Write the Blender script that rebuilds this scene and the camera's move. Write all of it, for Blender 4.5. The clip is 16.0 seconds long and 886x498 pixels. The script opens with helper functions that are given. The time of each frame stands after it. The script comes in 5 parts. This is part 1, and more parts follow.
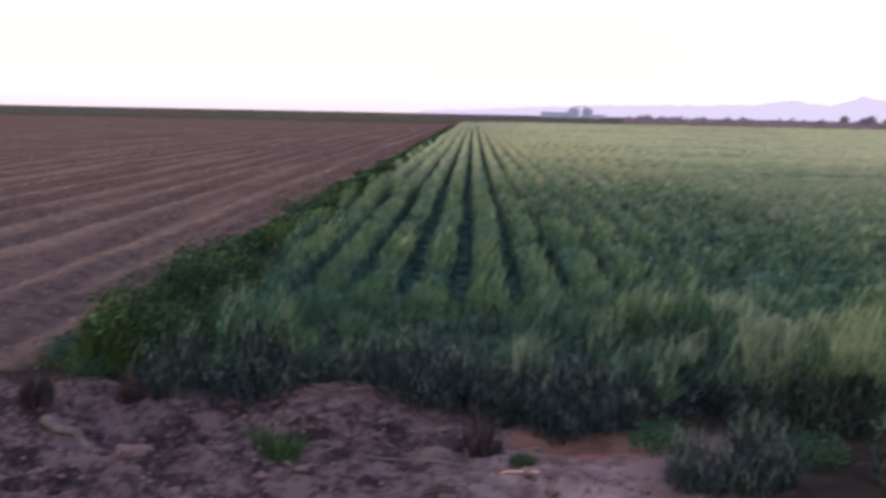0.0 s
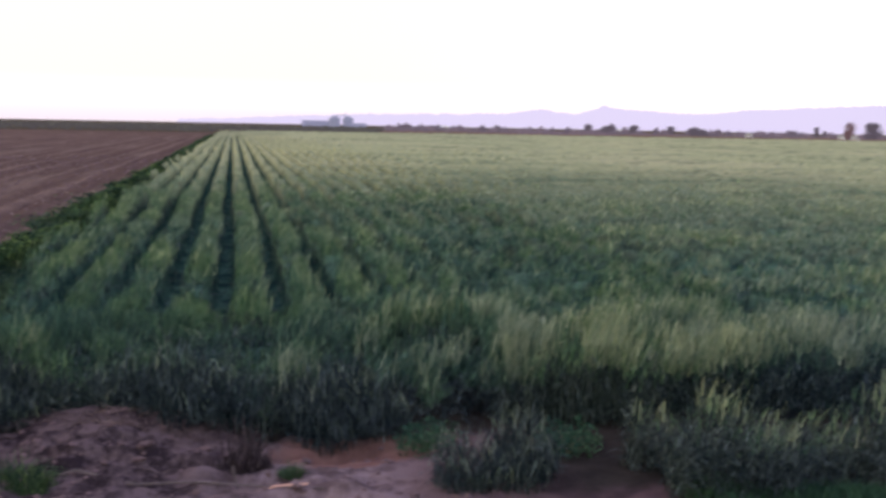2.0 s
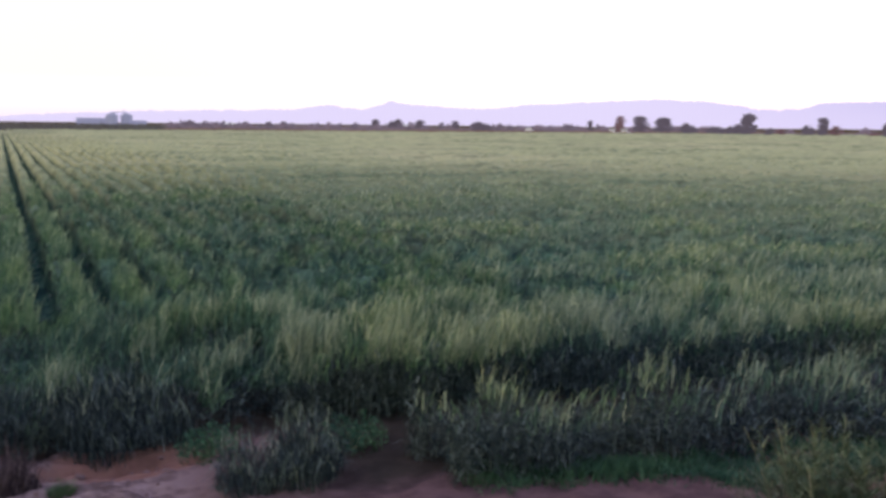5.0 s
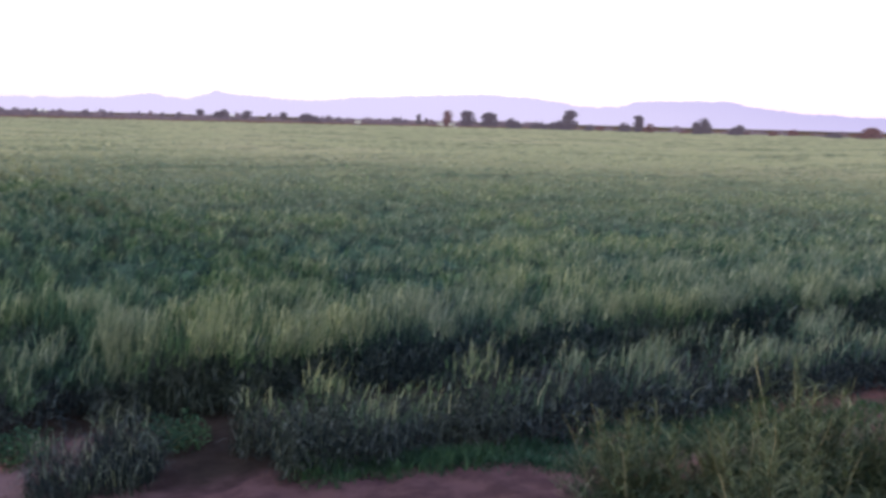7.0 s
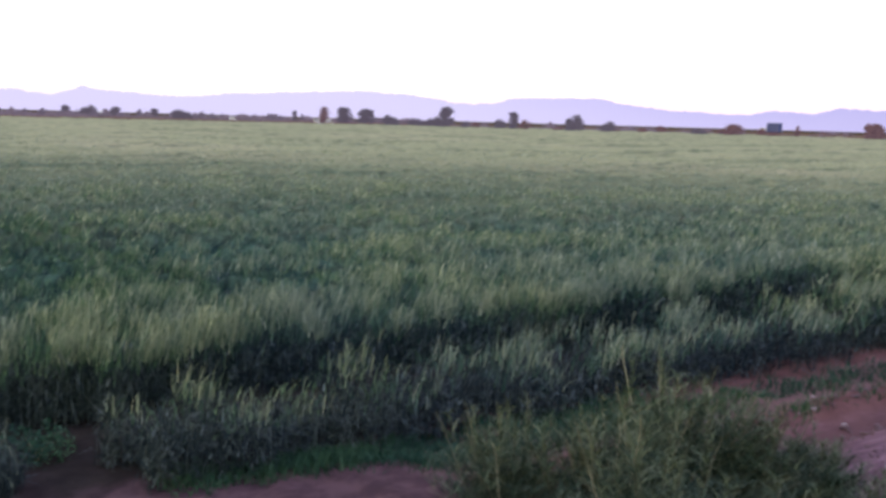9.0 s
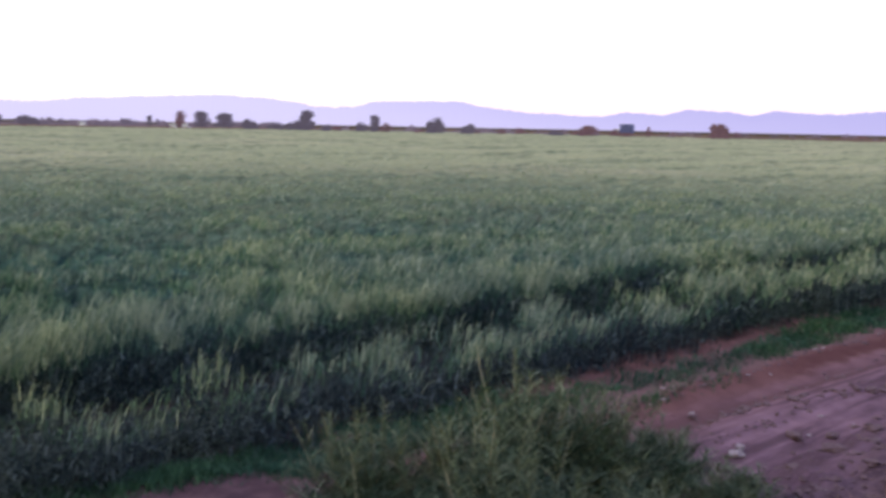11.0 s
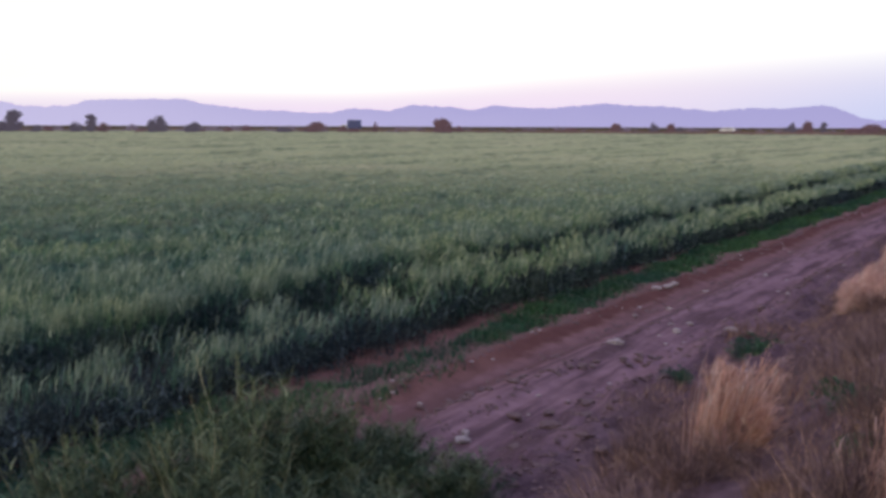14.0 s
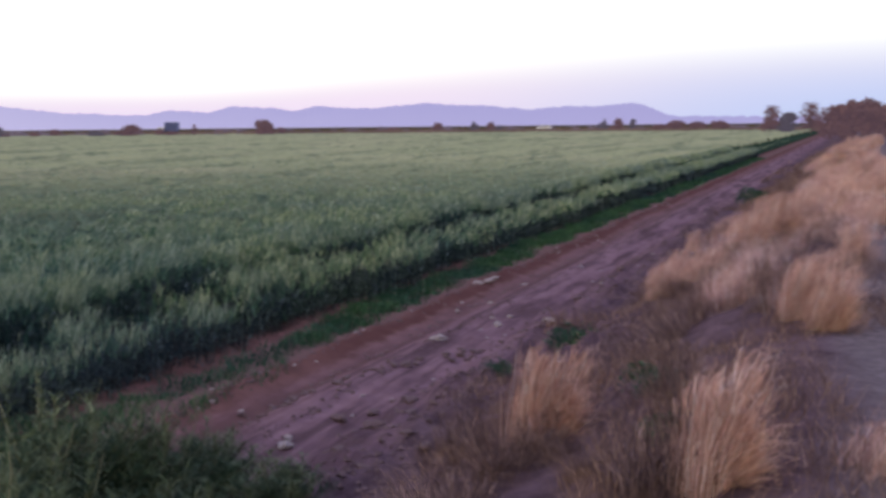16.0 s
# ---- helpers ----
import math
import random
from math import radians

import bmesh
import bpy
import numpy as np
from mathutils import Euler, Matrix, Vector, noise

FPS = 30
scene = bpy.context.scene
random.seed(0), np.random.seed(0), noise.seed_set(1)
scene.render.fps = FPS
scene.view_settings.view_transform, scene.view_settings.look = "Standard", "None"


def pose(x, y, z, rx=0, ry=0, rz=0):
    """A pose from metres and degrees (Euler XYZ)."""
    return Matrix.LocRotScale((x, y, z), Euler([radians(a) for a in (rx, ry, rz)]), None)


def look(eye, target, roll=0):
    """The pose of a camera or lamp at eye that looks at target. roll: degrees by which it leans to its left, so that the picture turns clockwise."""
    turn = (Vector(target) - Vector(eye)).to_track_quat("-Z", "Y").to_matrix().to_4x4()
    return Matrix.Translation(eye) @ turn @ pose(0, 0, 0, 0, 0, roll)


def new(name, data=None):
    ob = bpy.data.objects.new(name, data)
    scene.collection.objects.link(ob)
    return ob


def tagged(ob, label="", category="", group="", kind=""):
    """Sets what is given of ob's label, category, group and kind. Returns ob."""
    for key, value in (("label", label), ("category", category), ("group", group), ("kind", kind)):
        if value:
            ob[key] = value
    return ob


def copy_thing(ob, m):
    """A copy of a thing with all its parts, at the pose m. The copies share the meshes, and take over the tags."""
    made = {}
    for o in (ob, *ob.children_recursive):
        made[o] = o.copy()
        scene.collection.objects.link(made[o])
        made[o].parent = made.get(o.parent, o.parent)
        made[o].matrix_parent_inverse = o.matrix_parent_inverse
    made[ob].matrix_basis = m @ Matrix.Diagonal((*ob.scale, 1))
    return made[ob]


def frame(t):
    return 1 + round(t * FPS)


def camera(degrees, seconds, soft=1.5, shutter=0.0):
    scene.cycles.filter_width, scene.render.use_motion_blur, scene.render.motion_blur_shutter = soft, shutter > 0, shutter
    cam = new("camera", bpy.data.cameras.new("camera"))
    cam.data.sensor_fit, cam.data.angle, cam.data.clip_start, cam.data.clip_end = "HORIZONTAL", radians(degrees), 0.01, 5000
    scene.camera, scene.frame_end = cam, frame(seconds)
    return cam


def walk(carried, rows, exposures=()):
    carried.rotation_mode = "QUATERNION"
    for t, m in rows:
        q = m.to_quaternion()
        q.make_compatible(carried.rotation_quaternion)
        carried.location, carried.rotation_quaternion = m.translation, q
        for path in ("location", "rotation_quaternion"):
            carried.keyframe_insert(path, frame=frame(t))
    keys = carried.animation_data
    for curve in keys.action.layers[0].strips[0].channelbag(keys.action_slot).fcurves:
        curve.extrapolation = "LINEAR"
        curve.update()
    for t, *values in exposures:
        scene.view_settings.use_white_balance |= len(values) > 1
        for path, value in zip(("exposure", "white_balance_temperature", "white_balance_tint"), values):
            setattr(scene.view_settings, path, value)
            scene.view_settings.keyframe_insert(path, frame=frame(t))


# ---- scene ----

# ------------------------------------------------------------------ camera
cam = camera(47.63, 16.0, soft=3.3, shutter=0.7)

# seconds, eye x y z, heading (clockwise from +y), pitch, roll
PATH = [
    (0.0, -0.000, -0.000, 3.100, -1.59, -7.72, 1.16),
    (0.5, -0.010, 0.035, 3.102, 2.88, -6.46, 1.84),
    (1.0, -0.010, 0.039, 3.097, 5.88, -7.71, 1.82),
    (1.5, 0.019, 0.045, 3.088, 8.05, -7.27, 0.92),
    (2.0, 0.028, 0.054, 3.092, 11.85, -6.98, 1.06),
    (2.5, 0.041, 0.079, 3.090, 14.31, -6.59, 0.96),
    (3.0, 0.062, 0.067, 3.094, 16.67, -7.06, 1.00),
    (3.5, 0.080, 0.042, 3.090, 19.47, -7.15, 0.92),
    (3.7, 0.091, 0.034, 3.092, 19.90, -7.17, 0.92),
    (5.8, 0.171, 0.040, 3.096, 27.90, -7.15, 0.90),
    (6.0, 0.175, 0.037, 3.097, 29.10, -7.22, 1.17),
    (6.5, 0.196, 0.051, 3.093, 31.47, -7.31, 1.77),
    (7.0, 0.192, 0.046, 3.095, 33.56, -7.30, 1.54),
    (7.5, 0.205, 0.043, 3.101, 35.55, -7.06, 1.57),
    (8.0, 0.215, 0.045, 3.095, 36.79, -7.79, 1.61),
    (8.2, 0.223, 0.044, 3.099, 37.50, -7.84, 1.54),
    (10.3, 0.301, 0.016, 3.121, 45.37, -6.70, 1.25),
    (10.5, 0.307, 0.020, 3.118, 46.12, -6.85, 1.05),
    (11.0, 0.338, -0.012, 3.121, 48.28, -6.96, 1.11),
    (11.5, 0.364, -0.032, 3.135, 51.49, -5.86, 0.77),
    (12.0, 0.362, -0.028, 3.140, 53.16, -5.19, 0.29),
    (12.5, 0.398, -0.052, 3.147, 55.47, -5.17, 0.73),
    (13.0, 0.451, -0.058, 3.142, 58.62, -6.08, 0.84),
    (13.5, 0.467, -0.069, 3.138, 60.81, -6.61, 0.15),
    (14.0, 0.470, -0.072, 3.147, 63.48, -6.99, 0.21),
    (14.5, 0.514, -0.074, 3.138, 65.35, -6.85, -0.11),
    (15.0, 0.546, -0.097, 3.139, 67.30, -6.57, -0.55),
    (15.5, 0.573, -0.136, 3.127, 70.26, -6.77, -0.38),
    (16.0, 0.572, -0.140, 3.131, 73.37, -7.01, -0.56),
]


def aim(x, y, z, heading, pitch, roll):
    h, p = radians(heading), radians(pitch)
    d = Vector((math.sin(h) * math.cos(p), math.cos(h) * math.cos(p), math.sin(p)))
    e = Vector((x, y, z))
    return look(e, e + d * 10, roll)


walk(cam, [(r[0], aim(*r[1:])) for r in PATH], exposures=[(0.0, 0.06, 6650, 10), (7.0, 0.05, 6380, 10), (10.3, 0.06, 6120, 12), (11.2, 0.02, 6120, 12), (12.0, -0.20, 6250, 11), (14.0, -0.35, 6200, 11), (16.0, -0.34, 6150, 11)])

# ------------------------------------------------------------------ light
SUN_AZ = -75.0          # after sunset glow, behind and to the side of the field
world = bpy.data.worlds.new("world")
scene.world = world
world.use_nodes = True


class Nodes:
    """Small helper to write node trees in a few words."""

    def __init__(self, tree):
        self.t = tree
        tree.nodes.clear()

    def n(self, kind, **kw):
        node = self.t.nodes.new(kind)
        for k, v in kw.items():
            if k == "operation":
                node.operation = v
            elif k == "blend_type":
                node.blend_type = v
            elif k == "data_type":
                node.data_type = v
            elif k == "sky_type":
                node.sky_type = v
        return node

    def link(self, a, b):
        self.t.links.new(a, b)

    def put(self, socket, value):
        if hasattr(value, "is_output"):
            self.link(value, socket)
        else:
            socket.default_value = value

    def math(self, op, a, b=0.0, c=0.0, clamp=False):
        node = self.n("ShaderNodeMath", operation=op)
        node.use_clamp = clamp
        for i, v in enumerate((a, b, c)):
            self.put(node.inputs[i], v)
        return node.outputs[0]

    def step(self, v, lo, hi):
        node = self.n("ShaderNodeMapRange")
        node.interpolation_type = "SMOOTHSTEP"
        for i, x in ((0, v), (1, lo), (2, hi), (3, 0.0), (4, 1.0)):
            self.put(node.inputs[i], x)
        return node.outputs[0]

    def mix(self, fac, a, b, blend="MIX"):
        node = self.n("ShaderNodeMix", data_type="RGBA", blend_type=blend)
        self.put(node.inputs[0], fac)
        for i, v in ((6, a), (7, b)):
            self.put(node.inputs[i], (*v, 1.0) if isinstance(v, tuple) and len(v) == 3 else v)
        return node.outputs[2]

    def noise(self, vec, scale, detail=4.0, rough=0.55):
        node = self.n("ShaderNodeTexNoise")
        if vec is not None:
            self.link(vec, node.inputs["Vector"])
        node.inputs["Scale"].default_value = scale
        node.inputs["Detail"].default_value = detail
        node.inputs["Roughness"].default_value = rough
        return node.outputs[0]

    def ramp(self, fac, stops):
        node = self.n("ShaderNodeValToRGB")
        self.link(fac, node.inputs[0])
        el = node.color_ramp.elements
        while len(el) < len(stops):
            el.new(0.5)
        for e, (p, c) in zip(el, stops):
            e.position, e.color = p, (*c, 1.0)
        return node.outputs[0]


def dusk_sky():
    k = Nodes(world.node_tree)
    geo = k.n("ShaderNodeTexCoord")
    sep = k.n("ShaderNodeSeparateXYZ")
    k.link(geo.outputs["Generated"], sep.inputs[0])
    x, y, z = sep.outputs
    el = k.math("MULTIPLY", k.math("ARCSINE", z), 57.2958)
    # how far the view is turned from the glow: 1 opposite to it
    a = radians(SUN_AZ)
    dot = k.math("ADD", k.math("MULTIPLY", x, -math.sin(a)), k.math("MULTIPLY", y, -math.cos(a)))
    hor = k.math("SQRT", k.math("ADD", k.math("MULTIPLY", x, x), k.math("MULTIPLY", y, y)))
    anti = k.step(k.math("DIVIDE", dot, k.math("MAXIMUM", hor, 0.001)), 0.66, 1.03)
    # the earth's shadow and the pink belt stand higher opposite to the glow
    lift = k.math("ADD", 1.0, k.math("MULTIPLY", anti, 1.3))
    e = k.math("DIVIDE", el, lift)
    low = k.ramp(k.math("DIVIDE", e, 10.0, clamp=True), [
        (0.0, (0.94, 0.84, 0.98)), (0.05, (1.0, 0.90, 1.0)), (0.12, (1.12, 1.03, 1.07)), (0.24, (1.32, 1.30, 1.33)), (1.0, (1.52, 1.50, 1.30))])
    cream = k.mix(k.step(dot, -0.2, 0.65), (1.45, 1.43, 0.94), (1.45, 1.43, 1.24))
    low = k.mix(k.step(e, 0.9, 2.6), low, cream)
    side = k.step(k.math("DIVIDE", dot, k.math("MAXIMUM", hor, 0.001)), 0.15, 0.85)
    belt = k.math("MULTIPLY", k.math("MULTIPLY", k.math("MULTIPLY", side, 1.15, clamp=True), k.math("SUBTRACT", 1.35, anti), clamp=True), k.math("SUBTRACT", 1.0, k.step(e, 0.6, 2.3)))
    low = k.mix(belt, low, (1.13, 0.96, 1.12))
    shade = k.math("MULTIPLY", k.math("POWER", anti, 3.6), k.math("SUBTRACT", 1.0, k.step(e, 0.4, 2.6)))
    low = k.mix(shade, low, (0.64, 0.78, 1.12))
    # overhead the sky is brighter than the picture can hold, most of all above the glow
    high = k.step(el, 8.0, 40.0)
    glow = k.step(dot, -0.2, -1.0)
    up = k.mix(glow, (0.74, 0.78, 1.30), (1.55, 1.25, 1.25))
    col = k.mix(high, low, up)
    sky = k.n("ShaderNodeTexSky", sky_type="NISHITA")
    sky.sun_disc = False
    sky.sun_elevation = radians(1.5)
    sky.sun_rotation = radians(SUN_AZ)
    bg = k.n("ShaderNodeBackground")
    k.link(col, bg.inputs[0])
    bg.inputs[1].default_value = 1.0
    bg2 = k.n("ShaderNodeBackground")
    k.link(sky.outputs[0], bg2.inputs[0])
    bg2.inputs[1].default_value = 0.05
    add = k.n("ShaderNodeAddShader")
    k.link(bg.outputs[0], add.inputs[0])
    k.link(bg2.outputs[0], add.inputs[1])
    out = k.n("ShaderNodeOutputWorld")
    k.link(add.outputs[0], out.inputs[0])


dusk_sky()
sun_data = bpy.data.lights.new("sun", "SUN")
sun_data.energy, sun_data.angle, sun_data.color = 0.35, radians(25), (1.0, 0.72, 0.55)
sun = new("sun", sun_data)
sun.matrix_world = look((0, 0, 30), (0 - 10 * math.sin(radians(SUN_AZ)), -10 * math.cos(radians(SUN_AZ)), 27.0))

# ------------------------------------------------------------------ materials


def material(name, build, rough=0.9, bump=0.0, spec=0.2):
    """A node material; build(k, pos) gives colour and height sockets."""
    m = bpy.data.materials.new(name)
    m.use_nodes = True
    k = Nodes(m.node_tree)
    tc = k.n("ShaderNodeTexCoord")
    col, height = build(k, tc.outputs["Object"])
    b = k.n("ShaderNodeBsdfPrincipled")
    k.put(b.inputs["Base Color"], (*col, 1.0) if isinstance(col, tuple) else col)
    b.inputs["Roughness"].default_value = rough
    b.inputs["Specular IOR Level"].default_value = spec
    if bump and height is not None:
        bn = k.n("ShaderNodeBump")
        bn.inputs["Strength"].default_value = 0.8
        bn.inputs["Distance"].default_value = bump
        k.link(height, bn.inputs["Height"])
        k.link(bn.outputs[0], b.inputs["Normal"])
    o = k.n("ShaderNodeOutputMaterial")
    k.link(b.outputs[0], o.inputs[0])
    return m


def leafy(name, dark, mid, light, patch=0.25, rough=0.75):
    """Foliage: each leaf differs, and whole patches differ."""
    def build(k, pos):
        g = k.n("ShaderNodeNewGeometry")
        # the palest few carry highlights put into their colour
        c = k.ramp(g.outputs["Random Per Island"], [(0.0, dark), (0.55, mid), (0.93, light), (1.0, tuple(min(0.8, v * 1.7) for v in light))])
        n = k.noise(pos, 0.35, 3.0)
        hue = k.mix(k.step(n, 0.35, 0.65), (1 - patch, 1 - patch * 0.8, 1.0), (1.0 + patch, 1.0 + patch * 0.7, 1.0 - patch * 0.3))
        return k.mix(1.0, c, hue, "MULTIPLY"), None
    return material(name, build, rough, spec=0.08)


def mottled(name, a, b, scale, rough=0.9, bump=0.01, spec=0.2, fine=9.0):
    def build(k, pos):
        n1, n2 = k.noise(pos, scale, 5.0), k.noise(pos, scale * fine, 6.0, 0.65)
        c = k.mix(k.step(n1, 0.3, 0.7), a, b)
        c = k.mix(k.math("MULTIPLY", k.step(n2, 0.35, 0.75), 0.5), c, tuple(v * 0.62 for v in a))
        return c, n2
    return material(name, build, rough, bump, spec)


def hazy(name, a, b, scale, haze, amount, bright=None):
    """A far thing or hill; the air's haze is added as its own glow."""
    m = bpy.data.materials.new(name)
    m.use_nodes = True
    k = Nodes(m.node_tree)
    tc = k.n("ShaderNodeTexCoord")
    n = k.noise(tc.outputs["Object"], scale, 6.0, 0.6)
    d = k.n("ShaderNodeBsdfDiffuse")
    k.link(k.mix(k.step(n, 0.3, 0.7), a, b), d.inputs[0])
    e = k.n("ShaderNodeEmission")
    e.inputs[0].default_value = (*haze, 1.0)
    # haze colour shifts with x: painted paler towards the glow in the sky
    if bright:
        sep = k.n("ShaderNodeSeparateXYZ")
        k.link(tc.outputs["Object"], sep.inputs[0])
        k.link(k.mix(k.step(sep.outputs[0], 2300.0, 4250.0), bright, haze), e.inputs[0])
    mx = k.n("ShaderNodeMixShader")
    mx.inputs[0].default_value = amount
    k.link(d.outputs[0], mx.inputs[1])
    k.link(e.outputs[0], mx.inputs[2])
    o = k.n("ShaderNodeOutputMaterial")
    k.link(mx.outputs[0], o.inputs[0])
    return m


SLOPE = 0.096           # the track runs a little off the field's own axes


def ground_build(k, pos):
    sep = k.n("ShaderNodeSeparateXYZ")
    k.link(pos, sep.inputs[0])
    x, y, z = sep.outputs
    n1, n2, n3 = k.noise(pos, 0.45, 5.0), k.noise(pos, 2.6, 6.0, 0.65), k.noise(pos, 14.0, 6.0, 0.7)
    n4 = k.noise(pos, 0.03, 4.0)
    s = k.math("ADD", y, k.math("MULTIPLY", x, SLOPE))
    s = k.math("ADD", s, k.math("MULTIPLY", k.math("SUBTRACT", n1, 0.5), 0.6))
    s = k.math("ADD", s, k.math("MULTIPLY", k.math("SUBTRACT", n2, 0.5), 0.45))
    gravel = k.mix(k.step(n3, 0.35, 0.7), (0.205, 0.165, 0.172), (0.128, 0.104, 0.108))
    bank = k.mix(k.step(n2, 0.35, 0.65), (0.168, 0.110, 0.124), (0.082, 0.054, 0.063))
    bank = k.mix(k.step(n3, 0.62, 0.72), bank, (0.218, 0.172, 0.146))
    track = k.mix(k.step(n2, 0.3, 0.7), (0.268, 0.166, 0.186), (0.194, 0.118, 0.136))
    track = k.mix(k.step(n3, 0.66, 0.74), track, (0.218, 0.172, 0.161))
    mp = k.n("ShaderNodeCombineXYZ")
    k.link(k.math("MULTIPLY", x, 0.25), mp.inputs[0])
    k.link(k.math("MULTIPLY", k.math("ADD", y, k.math("MULTIPLY", x, SLOPE)), 3.2), mp.inputs[1])
    streak = k.noise(mp.outputs[0], 1.0, 5.0, 0.65)
    track = k.mix(k.math("MULTIPLY", k.step(streak, 0.42, 0.62), 0.8), track, (0.080, 0.050, 0.054))
    red = k.mix(k.step(n2, 0.35, 0.7), (0.200, 0.105, 0.092), (0.132, 0.070, 0.064))
    c = k.mix(k.step(s, -0.35, 0.15), gravel, bank)
    c = k.mix(k.step(s, 3.7, 4.6), c, track)
    rut = k.math("MULTIPLY", k.step(s, 5.75, 5.95), k.math("SUBTRACT", 1.0, k.step(s, 6.05, 6.3)))
    c = k.mix(k.math("MULTIPLY", rut, 0.35), c, (0.085, 0.052, 0.052))
    ridge = k.math("MULTIPLY", k.math("MULTIPLY", k.step(s, 6.25, 6.42), k.math("SUBTRACT", 1.0, k.step(s, 6.55, 6.72))), k.step(x, 11.0, 14.0))
    brown = k.mix(k.step(n2, 0.35, 0.7), (0.160, 0.106, 0.104), (0.095, 0.062, 0.063))
    mound = k.mix(k.step(n2, 0.35, 0.7), (0.240, 0.136, 0.110), (0.165, 0.088, 0.073))
    brown = k.mix(k.step(k.math("ADD", x, k.math("MULTIPLY", n2, 1.0)), 2.6, 3.6), brown, k.mix(k.step(n2, 0.35, 0.65), (0.128, 0.080, 0.083), (0.070, 0.045, 0.049)))
    red = k.mix(k.step(k.math("ADD", x, k.math("MULTIPLY", n1, 2.0)), 6.0, 8.4), brown, red)
    c = k.mix(k.math("MULTIPLY", k.step(s, 5.4, 6.2), 0.5), c, red)
    c = k.mix(k.step(s, 6.1, 6.5), c, red)
    c = k.mix(k.math("MULTIPLY", ridge, 0.65), c, (0.090, 0.040, 0.036))
    pinkish = k.math("MULTIPLY", k.step(s, 6.75, 6.95), k.math("SUBTRACT", 1.0, k.step(s, 7.5, 7.9)))
    c = k.mix(k.math("MULTIPLY", k.math("MULTIPLY", pinkish, k.step(x, 5.0, 8.0)), 0.8), c, (0.165, 0.108, 0.097))
    # pale crusted soil of the bare corner
    crust = k.mix(k.step(k.math("ADD", k.math("MULTIPLY", n2, 0.6), k.math("MULTIPLY", n3, 0.4)), 0.42, 0.58), (0.030, 0.022, 0.025), (0.132, 0.097, 0.101))
    crust = k.mix(k.math("MULTIPLY", k.step(x, -0.6, 0.6), 0.85), crust, k.mix(k.step(n2, 0.4, 0.6), (0.125, 0.088, 0.088), (0.300, 0.222, 0.222)))
    corner = k.math("MULTIPLY", k.math("SUBTRACT", 1.0, k.step(k.math("ADD", x, k.math("MULTIPLY", n2, 1.0)), 1.4, 2.8)), k.step(s, 3.0, 5.0))
    c = k.mix(corner, c, crust)
    dx, dy = k.math("SUBTRACT", x, 1.15), k.math("MULTIPLY", k.math("SUBTRACT", y, 9.55), 1.5)
    rd = k.math("ADD", k.math("SQRT", k.math("ADD", k.math("MULTIPLY", dx, dx), k.math("MULTIPLY", dy, dy))), k.math("MULTIPLY", k.math("SUBTRACT", n2, 0.5), 0.8))
    c = k.mix(k.math("SUBTRACT", 1.0, k.step(rd, 0.55, 0.95)), c, mound)
    # dark soil under the crop; shade among the plants is put into its colour
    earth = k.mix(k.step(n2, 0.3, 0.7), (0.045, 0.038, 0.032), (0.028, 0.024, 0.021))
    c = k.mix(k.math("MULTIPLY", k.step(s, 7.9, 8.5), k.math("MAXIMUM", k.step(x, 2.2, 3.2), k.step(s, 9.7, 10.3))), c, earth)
    # ploughed field with pale crop residue
    plough = k.mix(k.step(n2, 0.35, 0.68), (0.126, 0.083, 0.068), (0.078, 0.051, 0.045))
    plough = k.mix(k.math("MULTIPLY", k.step(n3, 0.60, 0.70), 0.6), plough, (0.208, 0.151, 0.114))
    plough = k.mix(k.step(n4, 0.4, 0.7), plough, (0.118, 0.078, 0.062))
    # nearer soil is greyer and more purple
    near_tone = k.math("SUBTRACT", 1.0, k.step(k.math("ADD", y, k.math("MULTIPLY", n1, 14.0)), 20.0, 48.0))
    plough = k.mix(k.math("MULTIPLY", near_tone, 0.6), plough, k.mix(k.step(n2, 0.35, 0.68), (0.096, 0.073, 0.077), (0.050, 0.039, 0.043)))
    mq = k.n("ShaderNodeCombineXYZ")
    k.link(k.math("MULTIPLY", x, 0.55), mq.inputs[0])
    k.link(k.math("MULTIPLY", y, 0.035), mq.inputs[1])
    band = k.noise(mq.outputs[0], 1.0, 5.0, 0.65)
    plough = k.mix(k.math("MULTIPLY", k.step(band, 0.50, 0.66), 0.55), plough, (0.205, 0.150, 0.120))
    plough = k.mix(k.math("MULTIPLY", k.math("SUBTRACT", 1.0, k.step(band, 0.34, 0.46)), 0.5), plough, (0.056, 0.040, 0.042))
    wave = k.math("SINE", k.math("MULTIPLY", k.math("ADD", x, k.math("MULTIPLY", n1, 0.5)), 6.2832 / 1.9))
    plough = k.mix(k.math("MULTIPLY", k.step(wave, 0.35, 1.0), k.step(n2, 0.3, 0.6)), plough, (0.185, 0.128, 0.104))
    lx = k.math("ADD", x, k.math("MULTIPLY", n2, 0.8))
    m = k.math("MULTIPLY", k.math("SUBTRACT", 1.0, k.step(lx, -5.3, -4.7)), k.step(s, 9.4, 10.4))
    c = k.mix(m, c, plough)
    # dry ground beyond the fields
    far = k.mix(k.step(n4, 0.35, 0.65), (0.104, 0.078, 0.044), (0.078, 0.065, 0.036))
    out = k.math("MAXIMUM", k.step(y, 296.0, 304.0), k.step(x, 336.0, 344.0))
    c = k.mix(out, c, far)
    h = k.math("ADD", k.math("MULTIPLY", n2, 0.6), k.math("MULTIPLY", n3, 0.4))
    return c, h


